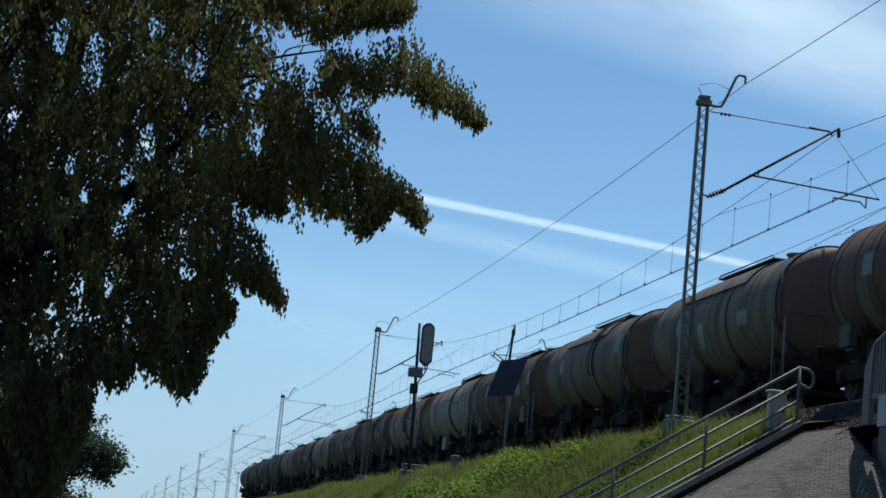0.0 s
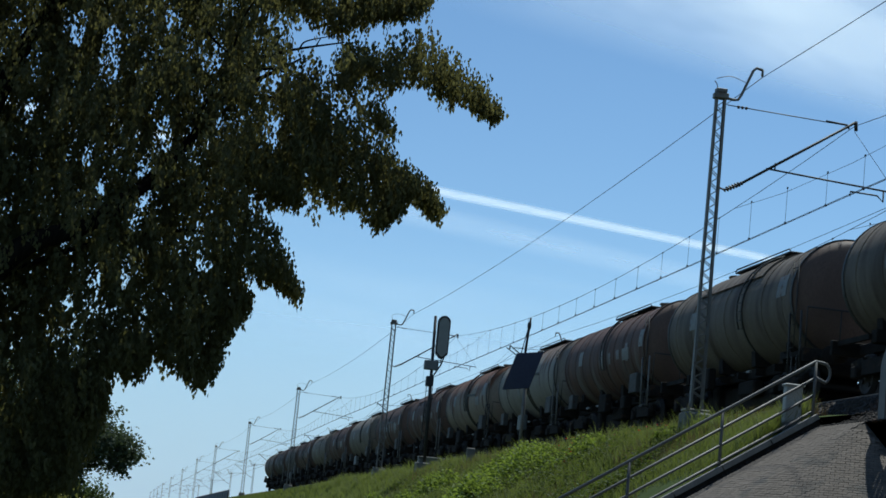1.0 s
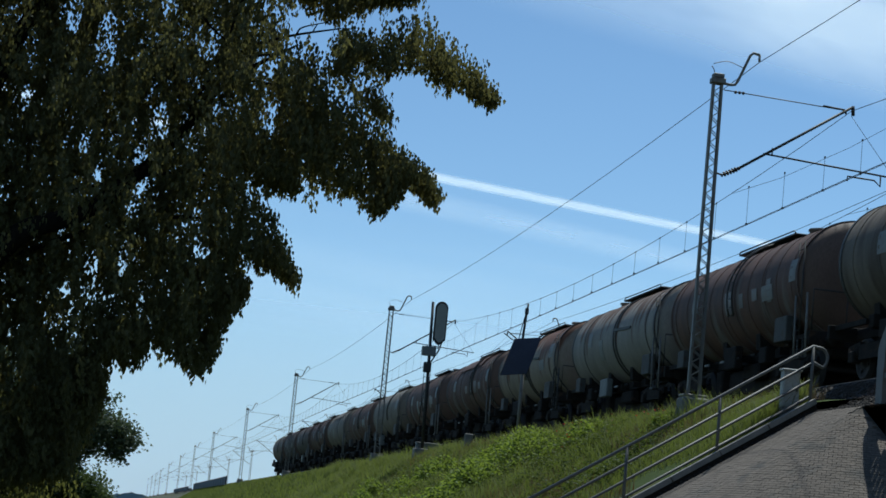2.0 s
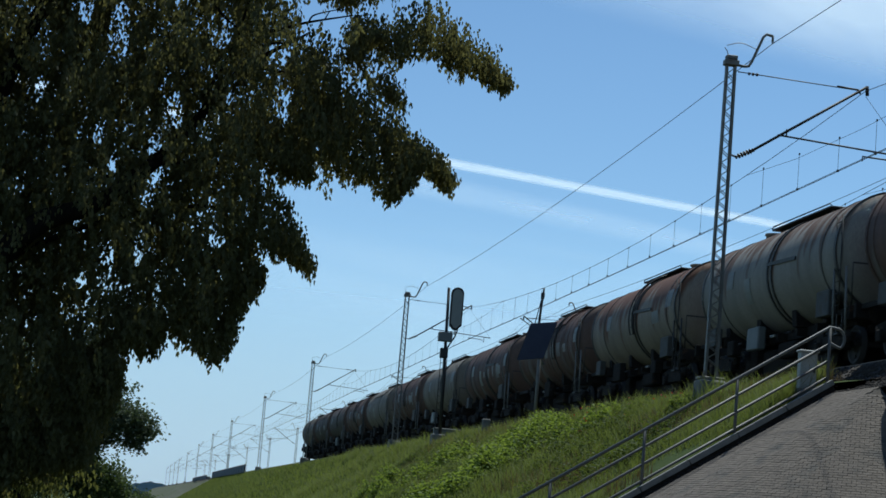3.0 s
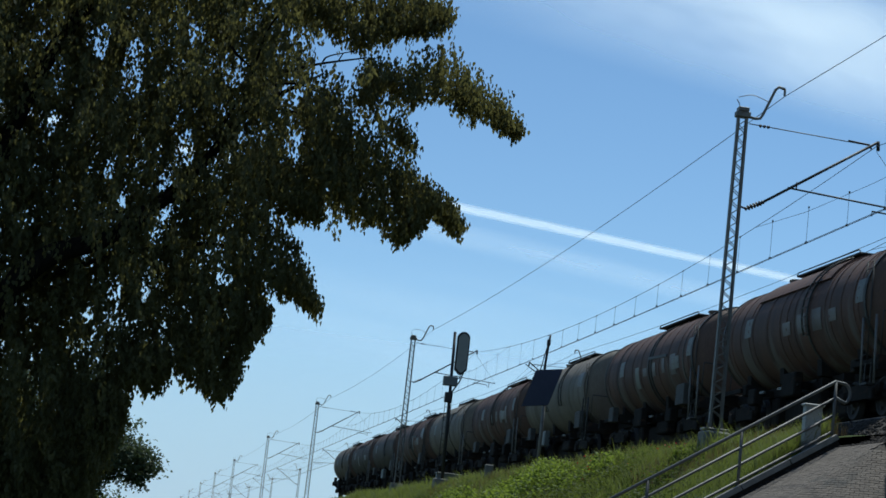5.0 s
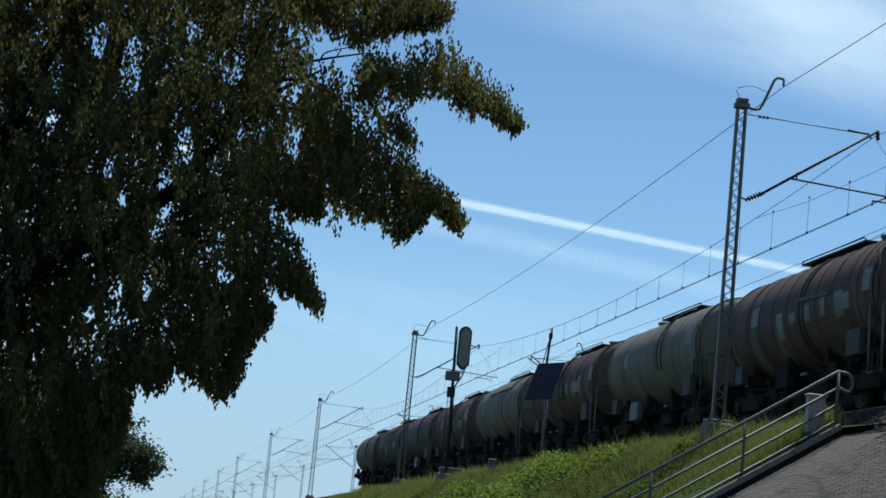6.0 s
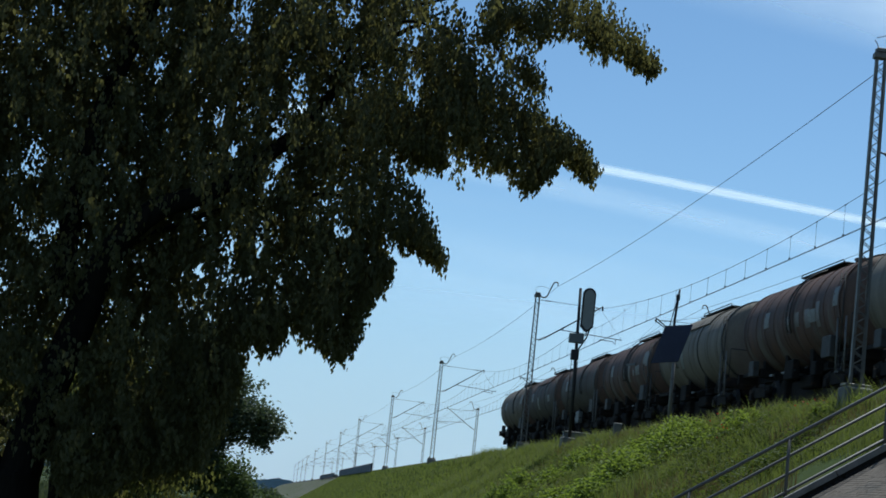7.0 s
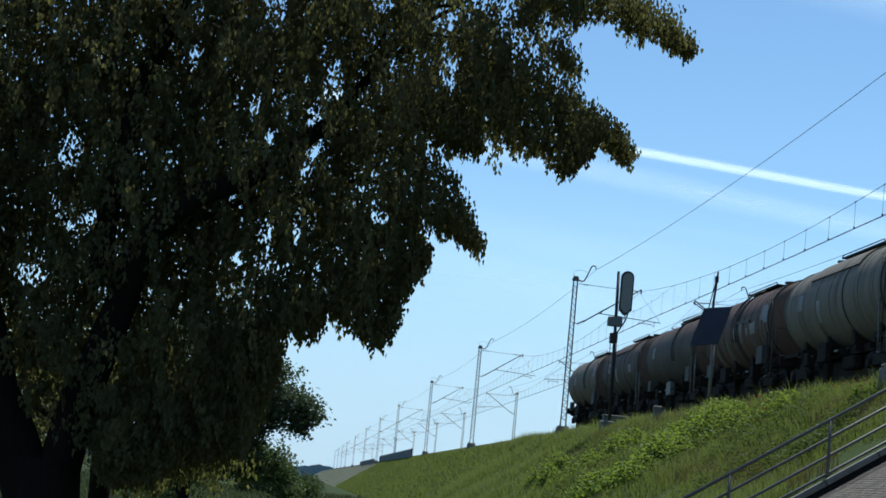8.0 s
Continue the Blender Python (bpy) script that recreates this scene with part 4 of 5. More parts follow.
# paint, style and the place of each wagon's far end behind the train's tail
TRAIN = [("olive", "smooth", 0.0), ("slate", "hoops", 13.3), ("slate", "smooth", 26.6), ("brown", "straps", 39.8), ("pale", "hoops", 53.0), ("brown", "smooth", 67.0),
         ("pale", "smooth", 80.2), ("brown", "straps", 94.2), ("brown", "hoops", 108.0), ("cream", "straps", 121.2), ("white", "straps", 134.8), ("brown", "smooth", 147.4),
         ("olive", "hoops", 160.9), ("olive", "hoops", 175.0), ("brown", "smooth", 189.2), ("olive", "smooth", 203.0), ("slate", "hoops", 216.5)]
SPEED, TAIL_AT_START = 14.1, 230.4
WAGONS = []
for n_w, (paint, style, s) in enumerate(TRAIN):
    WAGONS.append((build_wagon(paint, style, n_w), TAIL_AT_START - s + min(0.4, s / 150) - 5.85))

# ---- trees ----


def leaf_batch(pos, size, droop, mat_seed):
    """Leaves at pos (n x 3): small folded blades with the tip hanging by droop. Gives corners and faces."""
    r = np.random.default_rng(mat_seed)
    n = len(pos)
    az = r.uniform(0, 2 * np.pi, n)
    tip = np.stack([np.cos(az) * (1 - droop), np.sin(az) * (1 - droop), -droop + r.normal(0, 0.25, n)], 1)
    tip /= np.linalg.norm(tip, axis=1, keepdims=True)
    side = np.cross(tip, r.normal(size=(n, 3)))
    side /= np.linalg.norm(side, axis=1, keepdims=True) + 1e-9
    nrm = np.cross(tip, side)
    s = (size * r.uniform(0.65, 1.25, n))[:, None]
    shape = ((0.0, 0.0, 0.0), (0.28, 0.31, 0.10), (0.62, 0.23, 0.08), (1.08, 0.0, -0.08), (0.62, -0.23, 0.08), (0.28, -0.31, 0.10))
    vs = np.stack([pos + s * (a * tip + b * side + c * nrm) for a, b, c in shape], 1).reshape(-1, 3)
    base = (np.arange(n) * 6)[:, None]
    f = np.concatenate([base + np.array([[0, 1, 2, 3]]), base + np.array([[0, 3, 4, 5]])], 0)
    return vs, f


def big_mesh(name, vs, faces, mat):
    """One mesh from arrays of corners and four-sided faces."""
    me = bpy.data.meshes.new(name)
    me.vertices.add(len(vs))
    me.vertices.foreach_set("co", np.asarray(vs, np.float32).ravel())
    k = faces.shape[1]
    me.loops.add(faces.size)
    me.loops.foreach_set("vertex_index", faces.astype(np.int32).ravel())
    me.polygons.add(len(faces))
    me.polygons.foreach_set("loop_start", np.arange(0, faces.size, k, dtype=np.int32))
    me.polygons.foreach_set("loop_total", np.full(len(faces), k, np.int32))
    me.materials.append(mat)
    me.update(calc_edges=True)
    me.validate()
    return me


def spray(p, length, rad, count, rnd, out=0.25):
    """Leaf places of one drooping spray: a tapered tassel that hangs from p and leans outwards."""
    d = np.array([rnd.gauss(out, 0.16), rnd.gauss(0, 0.16), -1.0])
    got = []
    for _ in range(count):
        t = rnd.random()
        r = rad * (0.55 + 0.9 * t - 1.15 * t * t) * 1.25
        got.append(p + d * length * t + np.array([rnd.gauss(0, r * 0.62), rnd.gauss(0, r * 0.62), rnd.gauss(0, 0.015)]))
    return got


def curtain(back, edge, y, depth, per_area, rnd):
    """Leafy twigs that hang from the back of a bough down to its lower edge, both given as lines of (x, z)."""
    top, low = curve([(x, 0, z) for x, z in back], 10), curve([(x, 0, z) for x, z in edge], 10)

    def at(c, t):
        f = t * (len(c) - 1.001)
        return c[int(f)] * (1 - f % 1) + c[int(f) + 1] * (f % 1)

    steps = [(at(top, t), at(low, t)) for t in np.linspace(0, 1, 40)]
    area = sum(abs(a1[2] - b1[2]) * 0.5 * (abs(a2[0] - a1[0]) + abs(b2[0] - b1[0])) for (a1, b1), (a2, b2) in zip(steps, steps[1:]))
    out = []
    for _ in range(int(area * per_area) + 60):
        t = rnd.random()
        a, b = at(top, t), at(low, t)
        u = rnd.random() ** 0.9
        p = a + (b - a) * u
        left_over = np.linalg.norm(b - a) * (1 - u)
        length = min(rnd.uniform(0.16, 0.42), left_over + (0.16 * rnd.random() if rnd.random() < 0.25 else 0.03))
        p = p + np.array([rnd.gauss(0, 0.02), y + rnd.gauss(0, depth) * (1 - 0.55 * t), rnd.gauss(0, 0.015)])
        lean = np.array([rnd.gauss(0.16, 0.14), rnd.gauss(0, 0.14), -1.0])
        n = max(3, int(length / 0.022))
        wide = rnd.uniform(0.018, 0.045)
        for k in range(n):
            w = wide * (1 - 0.6 * k / n)
            out.append(p + lean * length * k / n + np.array([rnd.gauss(0, w), rnd.gauss(0, w), rnd.gauss(0, 0.01)]))
    return out


def limb(g, pts, r0, r1, n=9):
    c = curve(pts, 8)
    g.tube([tuple(p) for p in c], [r0 + (r1 - r0) * k / (len(c) - 1) for k in range(len(c))], n)
    return g


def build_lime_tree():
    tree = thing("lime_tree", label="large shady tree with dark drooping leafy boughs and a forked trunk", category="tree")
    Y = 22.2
    trunk = Geo()
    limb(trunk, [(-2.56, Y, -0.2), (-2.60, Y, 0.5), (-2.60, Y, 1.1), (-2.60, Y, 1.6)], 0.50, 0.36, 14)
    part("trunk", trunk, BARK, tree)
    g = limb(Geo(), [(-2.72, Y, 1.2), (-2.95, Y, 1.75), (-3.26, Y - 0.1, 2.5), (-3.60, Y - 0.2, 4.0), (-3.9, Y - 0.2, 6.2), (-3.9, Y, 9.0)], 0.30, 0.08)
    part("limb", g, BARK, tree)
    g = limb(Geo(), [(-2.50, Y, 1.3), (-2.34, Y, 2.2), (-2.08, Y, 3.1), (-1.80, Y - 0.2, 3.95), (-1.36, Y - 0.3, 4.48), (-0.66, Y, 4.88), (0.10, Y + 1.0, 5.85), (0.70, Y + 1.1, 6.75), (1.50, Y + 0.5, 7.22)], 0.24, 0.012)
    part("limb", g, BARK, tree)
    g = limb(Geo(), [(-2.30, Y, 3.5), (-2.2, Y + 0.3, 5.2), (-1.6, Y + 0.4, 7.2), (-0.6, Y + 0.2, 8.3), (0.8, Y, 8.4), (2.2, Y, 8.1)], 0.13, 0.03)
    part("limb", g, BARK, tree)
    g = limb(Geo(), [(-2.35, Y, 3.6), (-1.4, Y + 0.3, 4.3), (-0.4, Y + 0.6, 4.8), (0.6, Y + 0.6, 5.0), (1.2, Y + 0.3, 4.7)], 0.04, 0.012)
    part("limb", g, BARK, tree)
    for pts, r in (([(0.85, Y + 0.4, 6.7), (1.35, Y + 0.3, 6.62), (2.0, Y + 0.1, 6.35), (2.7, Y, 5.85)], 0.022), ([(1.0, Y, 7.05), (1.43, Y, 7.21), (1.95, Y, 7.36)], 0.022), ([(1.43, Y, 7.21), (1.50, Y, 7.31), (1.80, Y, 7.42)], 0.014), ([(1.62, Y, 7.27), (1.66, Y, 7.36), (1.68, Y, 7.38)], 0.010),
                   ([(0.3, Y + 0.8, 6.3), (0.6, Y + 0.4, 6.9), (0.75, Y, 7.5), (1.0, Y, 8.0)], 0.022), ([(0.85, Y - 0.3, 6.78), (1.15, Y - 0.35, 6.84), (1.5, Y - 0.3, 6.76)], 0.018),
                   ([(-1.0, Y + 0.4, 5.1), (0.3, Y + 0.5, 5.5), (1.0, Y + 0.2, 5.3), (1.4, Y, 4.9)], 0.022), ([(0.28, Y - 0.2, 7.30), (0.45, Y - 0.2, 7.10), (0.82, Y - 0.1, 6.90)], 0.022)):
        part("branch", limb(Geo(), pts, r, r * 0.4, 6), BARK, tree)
    rnd = random.Random(11)
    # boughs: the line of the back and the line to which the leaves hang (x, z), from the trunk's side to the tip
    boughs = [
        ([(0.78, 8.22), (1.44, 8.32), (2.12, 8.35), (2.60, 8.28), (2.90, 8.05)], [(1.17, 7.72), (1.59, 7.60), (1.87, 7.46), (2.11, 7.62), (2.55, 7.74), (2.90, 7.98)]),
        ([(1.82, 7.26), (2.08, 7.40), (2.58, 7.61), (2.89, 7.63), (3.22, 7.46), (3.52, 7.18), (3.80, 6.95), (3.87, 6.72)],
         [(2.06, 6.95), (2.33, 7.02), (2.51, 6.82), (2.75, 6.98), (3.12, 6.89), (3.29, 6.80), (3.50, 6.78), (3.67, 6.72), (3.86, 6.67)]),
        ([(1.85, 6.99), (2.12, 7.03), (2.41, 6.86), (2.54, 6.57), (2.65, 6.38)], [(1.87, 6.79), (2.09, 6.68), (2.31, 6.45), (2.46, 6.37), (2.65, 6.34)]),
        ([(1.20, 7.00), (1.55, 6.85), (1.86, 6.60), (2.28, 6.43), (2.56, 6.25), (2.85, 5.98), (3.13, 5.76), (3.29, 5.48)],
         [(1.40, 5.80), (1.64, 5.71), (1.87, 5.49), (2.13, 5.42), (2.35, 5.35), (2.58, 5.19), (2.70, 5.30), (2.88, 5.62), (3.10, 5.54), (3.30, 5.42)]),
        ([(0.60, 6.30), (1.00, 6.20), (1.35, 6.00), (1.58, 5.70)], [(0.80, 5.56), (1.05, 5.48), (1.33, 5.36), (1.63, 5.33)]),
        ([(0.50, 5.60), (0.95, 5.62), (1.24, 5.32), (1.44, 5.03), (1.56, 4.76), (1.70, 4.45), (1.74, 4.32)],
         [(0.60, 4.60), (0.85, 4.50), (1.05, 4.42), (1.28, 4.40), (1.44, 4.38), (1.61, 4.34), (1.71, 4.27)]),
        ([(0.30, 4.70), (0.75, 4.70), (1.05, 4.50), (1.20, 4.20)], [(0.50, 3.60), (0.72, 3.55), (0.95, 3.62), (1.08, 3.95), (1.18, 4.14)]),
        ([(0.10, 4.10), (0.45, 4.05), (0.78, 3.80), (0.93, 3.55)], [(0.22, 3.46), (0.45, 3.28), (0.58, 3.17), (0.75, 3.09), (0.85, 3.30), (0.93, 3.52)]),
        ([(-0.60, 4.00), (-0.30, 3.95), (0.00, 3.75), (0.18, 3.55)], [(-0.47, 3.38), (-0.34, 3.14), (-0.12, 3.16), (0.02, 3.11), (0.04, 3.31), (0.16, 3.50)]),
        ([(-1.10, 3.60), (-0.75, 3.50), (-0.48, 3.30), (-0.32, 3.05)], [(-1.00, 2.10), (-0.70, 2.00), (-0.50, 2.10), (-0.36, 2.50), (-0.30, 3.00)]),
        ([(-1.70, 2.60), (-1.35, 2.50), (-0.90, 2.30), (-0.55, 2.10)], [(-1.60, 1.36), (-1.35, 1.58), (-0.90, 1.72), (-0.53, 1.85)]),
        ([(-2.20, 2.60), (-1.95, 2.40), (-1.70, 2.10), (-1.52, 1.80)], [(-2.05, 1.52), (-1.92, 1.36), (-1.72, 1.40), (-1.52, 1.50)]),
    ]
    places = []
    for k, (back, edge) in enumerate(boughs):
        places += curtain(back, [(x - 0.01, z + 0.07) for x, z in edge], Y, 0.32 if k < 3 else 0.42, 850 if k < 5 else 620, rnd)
    # the inner mass of the crown, with a few gaps
    mass = [(-6.0, 9.3), (0.9, 9.3), (1.2, 8.0), (1.3, 7.3), (1.8, 6.9), (2.1, 6.3), (2.2, 5.8), (1.75, 5.8), (1.5, 5.6), (1.05, 5.6), (0.9, 5.3), (1.15, 4.9), (1.2, 4.6),
            (0.9, 4.0), (0.65, 3.55), (0.3, 3.6), (-0.15, 3.45), (-0.42, 3.0), (-0.48, 2.5), (-0.7, 2.05), (-1.35, 1.8), (-1.6, 1.6), (-1.95, 1.62), (-2.1, 1.8), (-2.3, 1.95), (-2.6, 2.1),
            (-2.95, 2.3), (-3.3, 2.6), (-4.2, 2.0), (-5.6, 1.7)]
    left, right = min(p[0] for p in mass), max(p[0] for p in mass)
    low, high = min(p[1] for p in mass), max(p[1] for p in mass)
    inner, done = [], 0
    while done < 7000:
        x, z = rnd.uniform(left, right), rnd.uniform(low, high)
        inside = False
        for (x1, z1), (x2, z2) in zip(mass, mass[1:] + mass[:1]):
            if (z1 > z) != (z2 > z) and x < x1 + (z - z1) / (z2 - z1) * (x2 - x1):
                inside = not inside
        if not inside or noise.noise(Vector((x * 2.6, z * 1.7, 4.0))) > (0.42 if x < -0.3 else 0.30):
            continue
        done += 1
        y = Y + rnd.gauss(0.6, 1.0)
        inner += spray(np.array((x, y, z + 0.15)), rnd.uniform(0.22, 0.5), rnd.uniform(0.05, 0.10), rnd.randint(22, 34), rnd, 0.1)
    # the shaded back of the crown, with larger holes in it
    done = 0
    while done < 2600:
        x, z = rnd.uniform(-5.6, 1.5), rnd.uniform(2.4, 9.2)
        if x > (0.25 + 0.22 * (z - 3.5) if z > 4.0 else -1.0) or noise.noise(Vector((x * 2.4, z * 1.1, 14.0))) > 0.26:
            continue
        done += 1
        inner += spray(np.array((x, Y + 1.3 + rnd.gauss(0.4, 0.4), z + 0.25)), rnd.uniform(0.25, 0.5), rnd.uniform(0.09, 0.15), rnd.randint(28, 38), rnd, 0.1)
    # the shaded heart of the crown round the trunk
    for _ in range(700):
        p = np.array((rnd.uniform(-5.4, -0.6), Y + rnd.gauss(1.2, 0.7), rnd.uniform(3.4, 9.0)))
        inner += spray(p, rnd.uniform(0.25, 0.5), rnd.uniform(0.09, 0.14), rnd.randint(26, 36), rnd, 0.1)
    # an unseen upper crown, added to shade the boughs below
    for _ in range(1700):
        p = np.array((rnd.uniform(-7.0, 2.6), rnd.uniform(19.0, 28.0), rnd.uniform(9.2, 12.5)))
        inner += spray(p, rnd.uniform(0.3, 0.6), rnd.uniform(0.10, 0.18), rnd.randint(18, 26), rnd, 0.1)
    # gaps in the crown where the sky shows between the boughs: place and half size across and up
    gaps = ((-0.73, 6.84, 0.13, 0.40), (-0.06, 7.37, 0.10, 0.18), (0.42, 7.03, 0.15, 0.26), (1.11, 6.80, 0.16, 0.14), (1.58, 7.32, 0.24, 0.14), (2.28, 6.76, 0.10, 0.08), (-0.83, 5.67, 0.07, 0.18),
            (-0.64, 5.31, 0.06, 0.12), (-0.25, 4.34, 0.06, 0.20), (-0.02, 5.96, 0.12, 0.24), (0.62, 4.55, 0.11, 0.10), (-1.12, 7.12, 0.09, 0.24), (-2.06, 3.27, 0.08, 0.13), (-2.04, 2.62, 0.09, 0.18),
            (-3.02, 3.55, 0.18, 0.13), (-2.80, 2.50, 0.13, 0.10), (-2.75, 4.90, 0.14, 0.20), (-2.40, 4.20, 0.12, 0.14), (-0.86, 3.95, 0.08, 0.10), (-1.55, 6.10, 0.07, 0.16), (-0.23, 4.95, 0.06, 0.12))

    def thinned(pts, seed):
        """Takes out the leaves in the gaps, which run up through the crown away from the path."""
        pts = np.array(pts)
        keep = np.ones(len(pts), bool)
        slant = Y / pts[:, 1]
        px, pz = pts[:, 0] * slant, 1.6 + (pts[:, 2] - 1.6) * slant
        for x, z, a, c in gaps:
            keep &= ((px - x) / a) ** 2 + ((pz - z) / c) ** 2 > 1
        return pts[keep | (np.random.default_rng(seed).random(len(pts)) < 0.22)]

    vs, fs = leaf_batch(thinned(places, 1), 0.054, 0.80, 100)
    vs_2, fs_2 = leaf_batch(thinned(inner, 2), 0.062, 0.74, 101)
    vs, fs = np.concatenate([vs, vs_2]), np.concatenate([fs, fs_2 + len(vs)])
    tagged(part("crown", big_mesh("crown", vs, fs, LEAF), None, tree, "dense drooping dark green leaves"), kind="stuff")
    return tree


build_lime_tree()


def build_leafy_tree(name, label, base, height, lobes, leaf, count, mat, trunk_r, seed, hang=0.5):
    """A tree or shrub: trunk, limbs to each lobe, and leaves thick on the lobes' skins. lobes: (x, y, z, radius) from the base."""
    tree = thing(name, pose(*base), label=label, category="shrub" if trunk_r < 0.05 else "tree")
    part("trunk", limb(Geo(), [(0, 0, -0.2), (0.05, 0, height * 0.25), (-0.05, 0.05, height * 0.55)], trunk_r, trunk_r * 0.5, 9), BARK, tree)
    rnd = np.random.default_rng(seed)
    for k, (x, y, z, r) in enumerate(lobes):
        part("limb", limb(Geo(), [(0, 0, height * 0.42), (x * 0.35, y * 0.4, max(z * 0.75, height * 0.46)), (x, y, z)], trunk_r * 0.45, trunk_r * 0.1, 6), BARK, tree)
    tot = sum(r * r for *_, r in lobes)
    pos = []
    for x, y, z, r in lobes:
        n = int(count * r * r / tot)
        clumps = max(8, int(26 * r))
        d = rnd.normal(size=(clumps, 3))
        d /= np.linalg.norm(d, axis=1, keepdims=True)
        cc = np.array((x, y, z)) + d * r * rnd.uniform(0.45, 1.05, (clumps, 1)) * np.array((1, 1, 0.85))
        pick = rnd.integers(0, clumps, n)
        pos.append(cc[pick] + rnd.normal(0, 0.17 * r + 0.05, (n, 3)) * np.array((1, 1, 0.8)))
    vs, fs = leaf_batch(np.concatenate(pos), leaf, hang, seed)
    part("crown", big_mesh("crown", vs, fs, mat), None, tree)
    return tree


build_leafy_tree("young_tree", "slender young tree with sunlit yellow-green leaves in the shade", (-2.55, 27.0, 0), 4.2,
                 [(-2.6, 0.4, 3.0, 1.0), (-1.2, 0, 2.8, 0.9), (-0.2, 0.3, 3.0, 0.8), (0.5, 0, 2.6, 0.6), (1.0, 0.2, 2.2, 0.6), (1.4, 0, 1.7, 0.5), (0.5, -0.3, 1.6, 0.5)], 0.075, 7000, LEAF_BRIGHT, 0.2, 21, 0.75)
build_leafy_tree("shade_tree", "dark leafy tree standing in the shade behind the lime", (-8.2, 36.0, 0), 6.0,
                 [(0, 0, 4.6, 1.8), (1.6, 0.4, 3.2, 1.5), (2.9, 0, 2.6, 1.2), (-2.0, 0.5, 3.6, 1.8), (0.6, -0.6, 2.2, 1.4), (3.4, 0.3, 1.9, 0.9), (2.0, 0.2, 1.5, 1.0), (-1.2, 0, 1.6, 1.2)], 0.10, 30000, LEAF, 0.22, 37)
build_leafy_tree("round_tree", "distant round tree with dull green foliage", (-3.6, 62.0, 0), 6.0,
                 [(0, 0, 5.0, 1.8), (1.4, 0.4, 4.8, 1.2), (2.3, 0, 4.5, 1.1), (2.9, -0.1, 3.95, 0.85), (3.5, 0.1, 3.65, 0.6), (2.1, 0.3, 3.5, 1.0), (-1.8, 0.5, 4.2, 1.6), (0.6, -0.8, 3.4, 1.4),
                  (3.4, 0.2, 3.25, 0.45), (-3.4, 0, 3.8, 1.5), (1.2, 0.2, 2.7, 1.1)], 0.11, 60000, LEAF_FAR, 0.25, 31, 0.35)
build_leafy_tree("shrub", "dense bright green shrub beneath the distant tree", (-0.4, 63.0, 0), 2.0,
                 [(-0.9, 0, 2.0, 0.8), (-0.25, 0, 1.6, 0.75), (0.3, 0.3, 1.15, 0.6), (0.75, 0.2, 0.7, 0.5), (-1.6, 0.3, 2.1, 1.0), (-2.6, 0, 2.0, 1.1), (-3.8, 0, 1.6, 1.3), (1.1, 0.4, 0.35, 0.35)], 0.11, 20000, LEAF_SHRUB, 0.04, 41, 0.35)
for k, (x, y, s) in enumerate(((-9, 150, 2.0), (-22, 190, 3.5), (-2.5, 130, 1.2), (-34, 240, 5.0), (-14, 260, 3.2), (0.5, 210, 1.3), (-46, 300, 6.0))):
    build_leafy_tree("hedge_bush", "rounded green hedge bush at the meadow's edge", (x, y, 0), 1.5 * s,
                     [(0, 0, 0.7 * s, 0.8 * s), (0.8 * s, 0.2, 0.5 * s, 0.6 * s), (-0.9 * s, 0, 0.55 * s, 0.65 * s)], 0.14 + 0.03 * s, 2500, LEAF_FAR, 0.04 * s, 50 + k)

# ---- grass and weeds on the slope ----


def blades(n, x, y, z, height, width, lean, seed):
    """Grass blades: bent strips of two quads."""
    r = np.random.default_rng(seed)
    az = r.uniform(0, 2 * np.pi, n)
    h = height * r.uniform(0.5, 1.3, n)
    dx, dy = np.cos(az) * lean * h * r.uniform(0.3, 1.2, n), np.sin(az) * lean * h * r.uniform(0.3, 1.2, n)
    wx, wy = -np.sin(az) * width, np.cos(az) * width
    p = np.stack([x, y, z], 1)
    out = []
    for t, w in ((0.0, 1.0), (0.55, 0.8), (1.0, 0.12)):
        c = p + np.stack([dx * t * t, dy * t * t, h * (t - 0.15 * t * t)], 1)
        e = np.stack([wx * w, wy * w, np.zeros(n)], 1)
        out += [c - e, c + e]
    vs = np.stack(out, 1).reshape(-1, 3)
    b = (np.arange(n) * 6)[:, None]
    return vs, np.concatenate([b + np.array([[0, 1, 3, 2]]), b + np.array([[2, 3, 5, 4]])], 0)


def on_slope(n, y0, y1, seed, power=1.0, x0=FOOT_X + 0.1, x1=14.2):
    r = np.random.default_rng(seed)
    x = r.uniform(x0, x1, n)
    y = y0 + (y1 - y0) * r.random(n) ** power
    z = np.where(x < CREST_X, (x - FOOT_X) * SLOPE, CREST_Z + (np.minimum(x, 13.6) - CREST_X) * 0.267 + np.maximum(x - 13.6, 0) * 0.143)
    return x, y, z


x, y, z = on_slope(115000, 36.25, 110, 3, 1.5)
patch = np.array([noise.noise(Vector((a * 0.35, b * 0.22, 0))) for a, b in zip(x, y)])
keep = (patch + np.random.default_rng(2).normal(0, 0.15, len(x)) > -0.30) & ((x < 13.1) | (y > 39))
x, y, z, patch = x[keep], y[keep], z[keep], patch[keep]
vs, fs = blades(len(x), x, y, z - 0.03, 0.36 * (1 + 0.9 * patch), 0.0065 + 0.00012 * (y - 36), 0.7, 5)
tagged(new("grass", big_mesh("grass", vs, fs, BLADE)), label="tall unmown green grass on the embankment", category="grass", kind="stuff")
x, y, z = on_slope(48000, 100, 336, 4, 1.3)
vs, fs = blades(len(x), x, y, z - 0.03, 0.34, 0.03, 0.55, 6)
tagged(new("distant_grass", big_mesh("distant_grass", vs, fs, BLADE)), label="distant green grass on the embankment slope", category="grass", kind="stuff")
